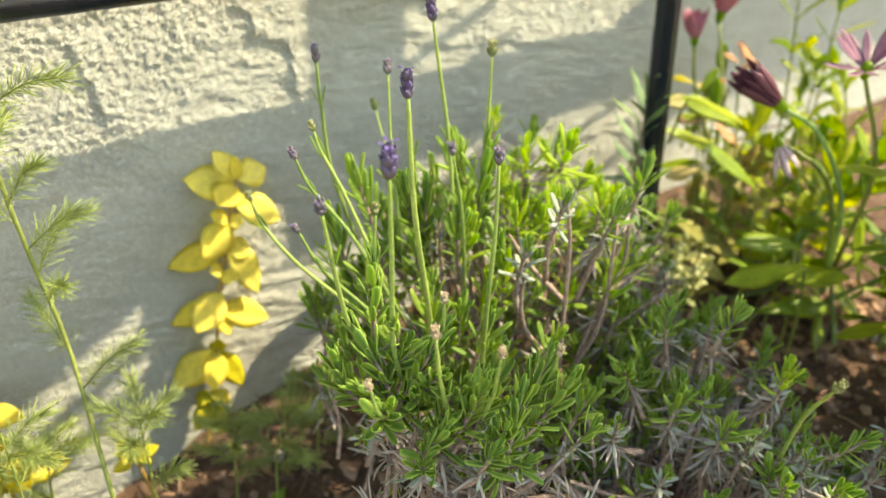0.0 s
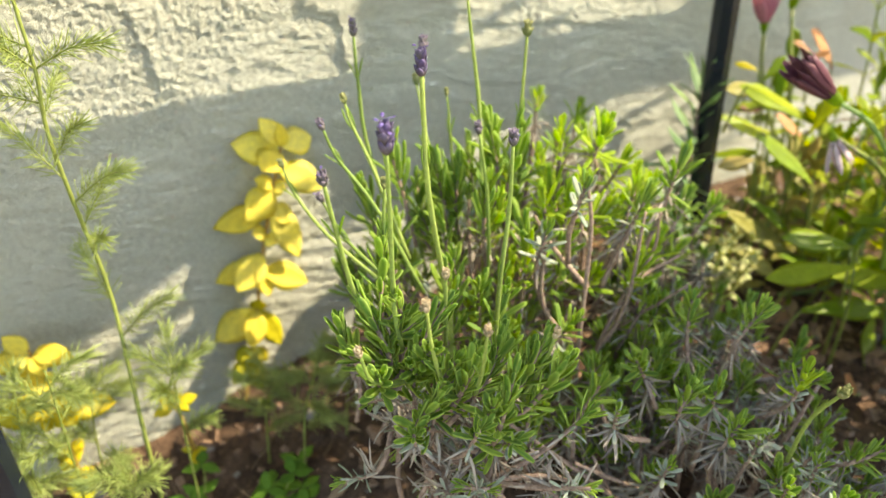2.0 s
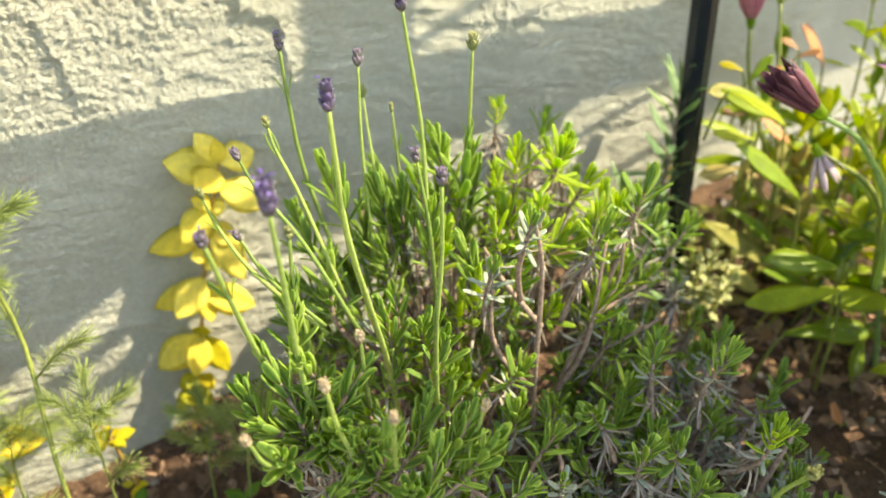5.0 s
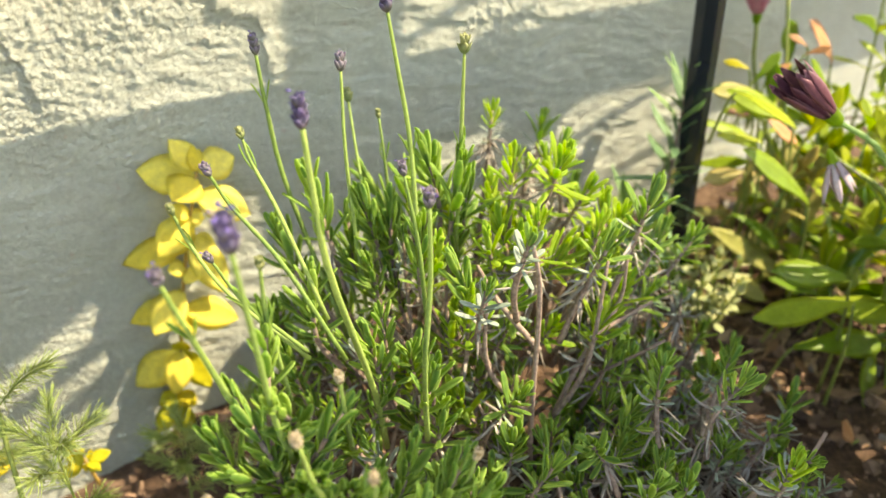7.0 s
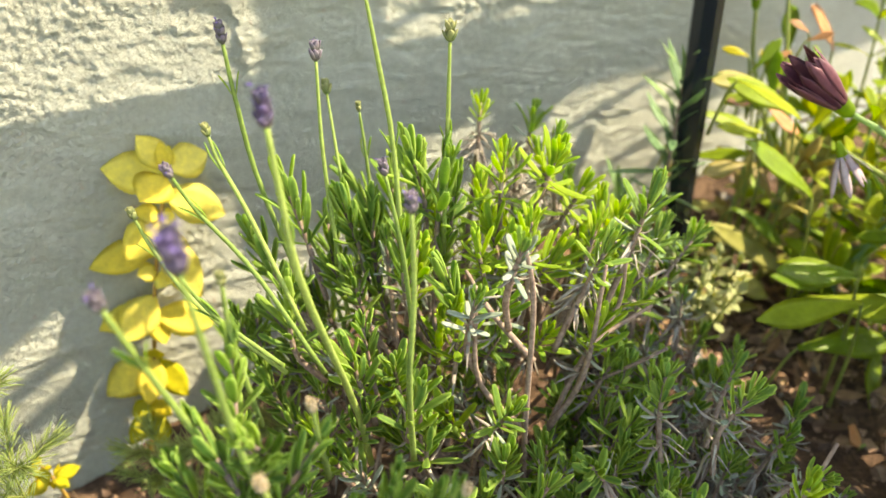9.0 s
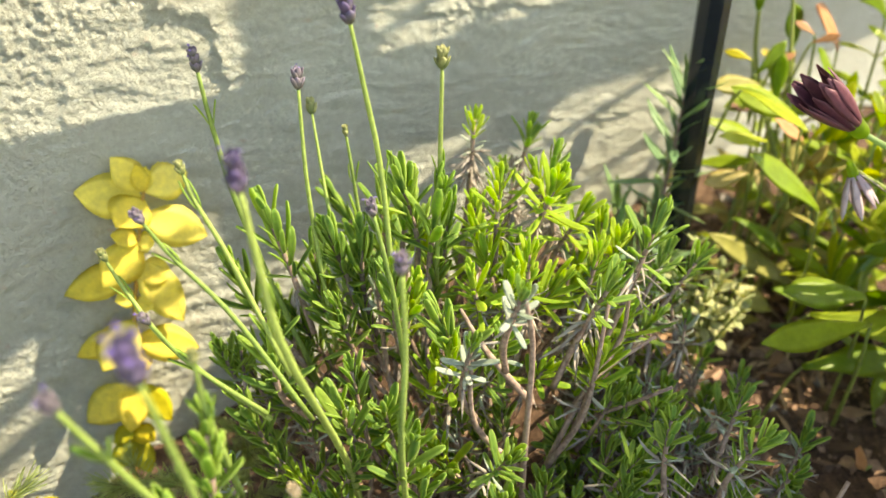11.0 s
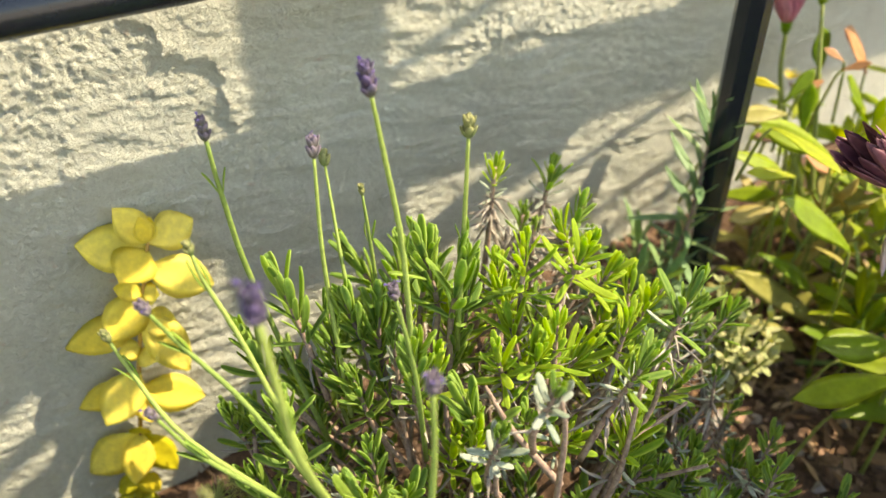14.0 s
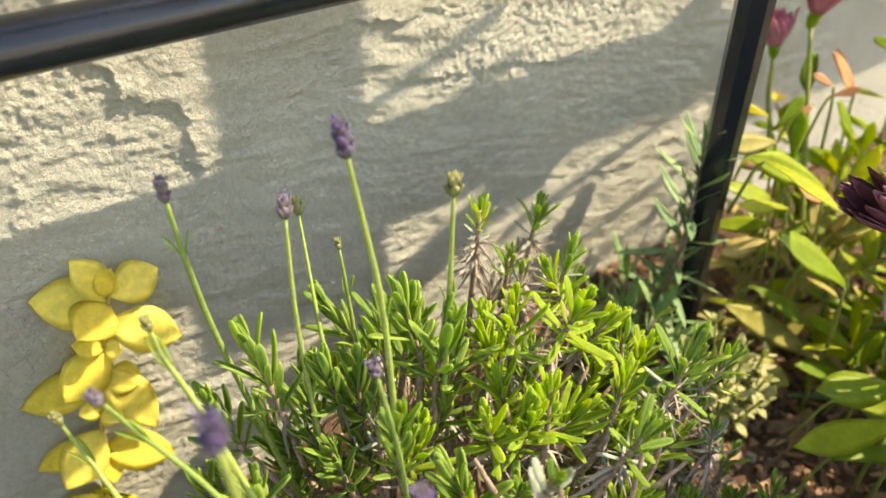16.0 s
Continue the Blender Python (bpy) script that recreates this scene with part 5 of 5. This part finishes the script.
    # single leaves that stand clear
    for p, d, f, material, size in (
        ((0.262, 0.835, 0.205), (0.8, -0.15, -0.1), (0.2, -0.5, 0.8), DAISY_LEAF, 1.05),
        ((0.270, 0.850, 0.155), (0.7, -0.2, 0.1), (0.1, -0.5, 0.8), DAISY_LEAF, 0.85),
        ((0.265, 0.865, 0.190), (0.8, 0.1, 0.12), (0.1, -0.5, 0.8), DAISY_ORANGE, 0.36),
        ((0.345, 0.90, 0.225), (0.6, 0.2, 0.25), (0.1, -0.7, 0.6), DAISY_ORANGE, 0.36),
        ((0.272, 0.784, 0.253), (0.45, -0.6, 0.0), (0.2, -0.3, 0.9), DAISY_LEAF, 0.95),
        ((0.340, 0.870, 0.200), (-0.1, 0, 1.0), (0.2, -0.8, 0.3), DAISY_LEAF, 0.8),
        ((0.312, 0.880, 0.215), (0.5, -0.1, -0.3), (0.3, -0.7, 0.6), DAISY_LEAF, 0.6), ((0.318, 0.885, 0.235), (-0.5, 0.0, 0.25), (0.2, -0.7, 0.6), YELLOW_LOW, 0.4),
        ((0.322, 0.880, 0.225), (0.45, 0.1, 0.5), (0.2, -0.8, 0.5), DAISY_LEAF, 0.6), ((0.330, 0.875, 0.205), (-0.5, -0.1, -0.1), (0.2, -0.6, 0.7), DAISY_LEAF, 0.6),
        ((0.372, 0.90, 0.245), (0.5, -0.1, 0.2), (0.2, -0.7, 0.6), DAISY_ORANGE, 0.38), ((0.375, 0.905, 0.25), (-0.4, 0, 0.3), (0.2, -0.7, 0.6), DAISY_ORANGE, 0.36),
        ((0.300, 0.80, 0.13), (0.7, -0.2, -0.25), (0.2, -0.5, 0.8), DAISY_LEAF, 1.0), ((0.28, 0.82, 0.10), (0.6, -0.5, 0.2), (0.2, -0.5, 0.8), DAISY_LEAF, 0.8),
        ((0.265, 0.84, 0.12), (-0.15, -0.2, 0.6), (0.6, -0.7, 0.2), DAISY_PALE, 0.7), ((0.29, 0.77, 0.045), (0.5, -0.4, 0.3), (0.2, -0.5, 0.8), DAISY_PALE, 0.7),
        ((0.33, 0.84, 0.15), (0.7, 0.1, 0.1), (0.2, -0.6, 0.7), DAISY_LEAF, 1.0), ((0.36, 0.83, 0.19), (0.3, -0.2, 0.8), (0.2, -0.8, 0.4), DAISY_LEAF, 0.9),
        ((0.33, 0.70, 0.11), (0.9, -0.3, 0.0), (0.0, -0.5, 0.8), DAISY_LEAF, 1.3),
        ((0.32, 0.67, 0.085), (0.9, 0.1, 0.05), (0.0, -0.5, 0.8), DAISY_LEAF, 1.4),
    ):
        st = stalk_part(fol, smooth_line([Vector(p) - Vector(d) * 0.02 - Vector((0, 0, 0.05)), Vector(p) - Vector(d) * 0.008 - Vector((0, 0, 0.012)), p], 7), [0.0014, 0.001], FERN_STEM, "stem", 5)
        fol.left = max(fol.left, 1)
        fol.leaf(LANCE_T, "lance", material, aim(p, d, f, size), rng, st)
    fol.close()


# Extra daisy at the bed's edge, added so its leaves shade the low plants.
def shade_daisy():
    base = Vector((0.48, 0.52, 0.02))
    rng = lump_rng(616)
    ob = thing("cape_daisy", base, "leafy cape daisy without flowers at the edge of the bed", "flower plant")
    fol = Foliage(ob, base, 120)
    for k in range(32):
        a = rng.rand() * 6.283
        rr = math.sqrt(rng.rand())
        top = Vector((0.48 + 0.11 * rr * math.cos(a), 0.545 + 0.15 * rr * math.sin(a), 0.47 - 0.16 * rr * rr - 0.22 * rng.rand()))
        foot = base + Vector((rng.normal(0, 0.03), rng.normal(0, 0.05), -0.02))
        line = smooth_line([foot, foot * 0.4 + top * 0.6 + Vector((rng.normal(0, 0.015), rng.normal(0, 0.015), 0)), top], 10)
        stem = stalk_part(fol, line, [0.0028, 0.0018, 0.0012], BLUE_GREEN, "stem", 5)
        whorls(fol, line, rng, DAISY_LEAF, 0.2, 1.0, 10, 0.85 + 0.35 * rng.rand(), 78, 30, LANCE_T, "lance", stem, k % 3 == 0, 2)
    fol.close()


# ---------------------------------------------------------------- small weeds
def clover(place, seed, n, label):
    base = Vector((place[0], place[1], ground_z(place[0], place[1]) + 0.002))
    rng = lump_rng(seed)
    ob = thing("clover", base, label, "weed", "weeds on the soil")
    fol = Foliage(ob, base, 60)
    for k in range(n):
        top = base + Vector((rng.normal(0, 0.022), rng.normal(0, 0.016), 0.014 + 0.02 * rng.rand()))
        st = stalk_part(fol, smooth_line([base + Vector((rng.normal(0, 0.008), rng.normal(0, 0.008), -0.006)), base * 0.4 + top * 0.6 + Vector((0, 0, 0.006)), top], 7), [0.0009, 0.0006], FERN_STEM, "stem", 5)
        for q in range(3):
            a = q * 2.094 + k
            fol.leaf(OVATE_T, "ovate", CLOVER, aim(top, (math.cos(a), math.sin(a), 0.15), (0, 0, 1), 0.55), rng, st)
    fol.close()


def pale_clump(place, seed):
    """A low clump of soft pale leaves, stacked in small tufts on short stems."""
    base = Vector((place[0], place[1], ground_z(place[0], place[1])))
    rng = lump_rng(seed)
    ob = thing("weed_clump", base, "low clump of soft pale yellow-green leaves on the soil", "weed", "weeds on the soil")
    fol = Foliage(ob, base, 90)
    for k in range(11):
        a = k * 2.4
        r = 0.034 * math.sqrt((k + 0.5) / 11)
        top = base + Vector((math.cos(a) * r, math.sin(a) * r, place[2] - base.z + rng.normal(0, 0.010)))
        line = smooth_line([base + Vector((rng.normal(0, 0.006), rng.normal(0, 0.006), -0.004)), base * 0.4 + top * 0.6, top], 9)
        stem = stalk_part(fol, line, [0.0014, 0.0009], FERN_STEM, "stem", 5)
        whorls(fol, line, rng, PALE_LEAF, 0.45, 1.0, 4, 0.42, 80, 35, OVATE_T, "ovate", stem, True, 4)
    fol.close()


# ---------------------------------------------------------------- litter on the soil
def litter():
    rng = lump_rng(707)
    chips, stones, twigs, dead = Shape(), Shape(), Shape(), Shape()
    cube = np.array([(x, y, z) for x in (-1, 1) for y in (-1, 1) for z in (-1, 1)], float)
    quads = [(0, 1, 3, 2), (4, 6, 7, 5), (0, 4, 5, 1), (2, 3, 7, 6), (1, 5, 7, 3), (0, 2, 6, 4)]

    def spot():
        while True:
            x, y = rng.uniform(-0.42, 0.62), rng.uniform(0.25, 1.1)
            if (x - WALL_C.x) * OUT.x + (y - WALL_C.y) * OUT.y > 0.012:
                return x, y

    for k in range(5200):
        x, y = spot() if k < 3600 else (rng.uniform(0.19, 0.52), rng.uniform(0.62, 1.0))
        s = (0.0014 + 0.0055 * rng.rand() ** 3) * (0.7 if rng.rand() < 0.5 else 1.0)
        stone = rng.rand() < 0.05
        form = np.array([1.0, 0.6 + 0.4 * rng.rand(), 0.3 + 0.5 * rng.rand()])
        v = cube * (0.75 + 0.5 * rng.rand(8, 1)) * form * s
        m = Euler((rng.normal(0, 0.5), rng.normal(0, 0.5), rng.rand() * 6.28)).to_matrix()
        v = v @ np.array(m).T + np.array([x, y, ground_z(x, y) + s * 0.2])
        (stones if stone else chips).add(v, quads)
    for k in range(260):
        x, y = spot()
        a, l = rng.rand() * 6.28, 0.015 + 0.05 * rng.rand()
        z = ground_z(x, y) + 0.004
        p = np.array([x, y, z])
        q = p + np.array([math.cos(a) * l, math.sin(a) * l, rng.uniform(-0.002, 0.012)])
        tube(twigs, smooth_line([p, (p + q) / 2 + rng.normal(0, 0.003, 3), q], 6), [0.0009, 0.0005], 4)
    for k in range(380):
        x, y = spot() if k < 150 else (rng.uniform(0.20, 0.50), rng.uniform(0.66, 0.97))
        a = rng.rand() * 6.28
        dead.put(LANCE_T[rng.randint(4)], aim((x, y, ground_z(x, y) + 0.006), (math.cos(a), math.sin(a), rng.normal(0, 0.2)), (rng.normal(0, 0.4), rng.normal(0, 0.4), 1), 0.22 + 0.3 * rng.rand()))
    for name, shape, material, label in (("bark_chips", chips, CHIP, "brown bark chips and soil crumbs scattered on the bed"), ("pebbles", stones, STONE, "small pale pebbles scattered on the soil"), ("dry_twigs", twigs, TWIG, "thin dry twigs lying on the soil"), ("dead_leaves", dead, DRY_LEAF, "curled brown dead leaves lying on the soil")):
        tagged(new(name, shape.mesh(name, material, False)), label, name.replace("_", " "), kind="stuff")


def bark_pieces():
    rng = lump_rng(717)
    forms = []
    for k in range(6):
        n = 7
        ang = np.sort(rng.rand(n) * 6.283)
        rad = 0.6 + 0.4 * rng.rand(n)
        ring = np.stack([np.cos(ang) * rad * 1.0, np.sin(ang) * rad * 0.5], 1)
        top = [(x * 0.9, y * 0.9, 0.16 + 0.06 * rng.rand()) for x, y in ring]
        bottom = [(x, y, -0.12) for x, y in ring]
        f = [(i, (i + 1) % n, n + (i + 1) % n, n + i) for i in range(n)] + [tuple(range(n))[::-1], tuple(range(n, 2 * n))]
        forms.append(make_mesh("bark_chip", np.array(bottom + top), f, np.zeros(2 * n), CHIP, False))
    for k in range(190):
        if k < 110:
            x, y = rng.uniform(-0.26, 0.06), rng.uniform(0.40, 0.62)
        else:
            x, y = rng.uniform(0.10, 0.46), rng.uniform(0.36, 0.90)
        if (x - WALL_C.x) * OUT.x + (y - WALL_C.y) * OUT.y < 0.03:
            continue
        ob = new("bark_chip", forms[rng.randint(6)])
        s = 0.006 + 0.013 * rng.rand() ** 1.6
        ob.matrix_basis = Matrix.Translation((x, y, ground_z(x, y) + s * 0.14)) @ Euler((rng.normal(0, 0.22), rng.normal(0, 0.22), rng.rand() * 6.28)).to_matrix().to_4x4() @ Matrix.Scale(s, 4)
        tagged(ob, "brown flat bark chip lying on the soil", "bark chip", "bark chips on the bed")


front_lavender()
main_lavender()
low_lavender()
tall_oregano()
golden_plant([(-0.300, 0.545, 0.0), (-0.303, 0.545, 0.07), (-0.306, 0.543, 0.125)], 402, 4, 1.3, 40, "short golden yellow oregano stem beside the wall")
golden_plant([(-0.215, 0.585, 0.0), (-0.222, 0.580, 0.03), (-0.225, 0.575, 0.06)], 403, 3, 0.6, 20, "low yellow-green oregano shoot on the soil", low=2.0)
feathery_plant([(-0.200, 0.480, 0.0), (-0.205, 0.490, 0.10), (-0.222, 0.525, 0.185), (-0.2235, 0.515, 0.260), (-0.222, 0.505, 0.315), (-0.216, 0.500, 0.352), (-0.216, 0.498, 0.395), (-0.212, 0.50, 0.43)], 811, [(0.25, 0.05), (0.32, 0.045), (0.38, 0.05), (0.45, 0.04), (0.52, 0.05), (0.58, 0.045), (0.64, 0.05), (0.70, 0.04), (0.76, 0.045), (0.82, 0.04), (0.88, 0.035), (0.93, 0.035), (0.98, 0.03), (0.48, 0.04), (0.67, 0.04), (0.79, 0.04)], "tall feathery green plant with thread-like leaves")
feathery_plant([(-0.185, 0.505, 0.0), (-0.183, 0.503, 0.08), (-0.180, 0.500, 0.155)], 822, [(0.55, 0.03), (0.7, 0.035), (0.8, 0.035), (0.88, 0.03), (0.94, 0.03), (0.98, 0.025), (0.98, 0.03)], "short feathery tuft with thread-like leaves", 16)
feathery_plant([(-0.255, 0.47, 0.0), (-0.252, 0.475, 0.08), (-0.25, 0.475, 0.165)], 833, [(0.45, 0.035), (0.55, 0.04), (0.65, 0.04), (0.75, 0.035), (0.85, 0.035), (0.92, 0.03), (0.98, 0.03)], "short feathery tuft with thread-like leaves", 16)
feathery_plant([(-0.115, 0.560, 0.0), (-0.110, 0.565, 0.05), (-0.095, 0.575, 0.10)], 844, [(0.4, 0.03), (0.5, 0.035), (0.6, 0.04), (0.7, 0.035), (0.8, 0.03), (0.9, 0.03), (0.97, 0.025)], "short feathery tuft with thread-like leaves", 16)
for k, (x, y, h) in enumerate(((-0.285, 0.455, 0.10), (-0.30, 0.49, 0.13), (-0.215, 0.455, 0.09), (-0.265, 0.52, 0.11), (-0.085, 0.60, 0.085), (-0.15, 0.575, 0.07))):
    feathery_plant([(x, y, -0.005), (x + 0.004, y, h * 0.5), (x + 0.01, y + 0.004, h)], 850 + k, [(0.35, 0.03), (0.5, 0.035), (0.62, 0.035), (0.74, 0.03), (0.85, 0.03), (0.93, 0.028), (0.98, 0.025), (0.98, 0.028)], "short feathery tuft with thread-like leaves", 16)
narrow_plant()
cape_daisy()
shade_daisy()
clover((-0.184, 0.517, 0.010), 901, 8, "fresh green clover leaves on the dark soil")
clover((-0.13, 0.53, 0.006), 902, 7, "fresh green clover leaves on the dark soil")
clover((-0.24, 0.47, 0.0), 903, 7, "fresh green clover leaves on the dark soil")
pale_clump((0.261, 0.725, 0.123), 921)
litter()
bark_pieces()
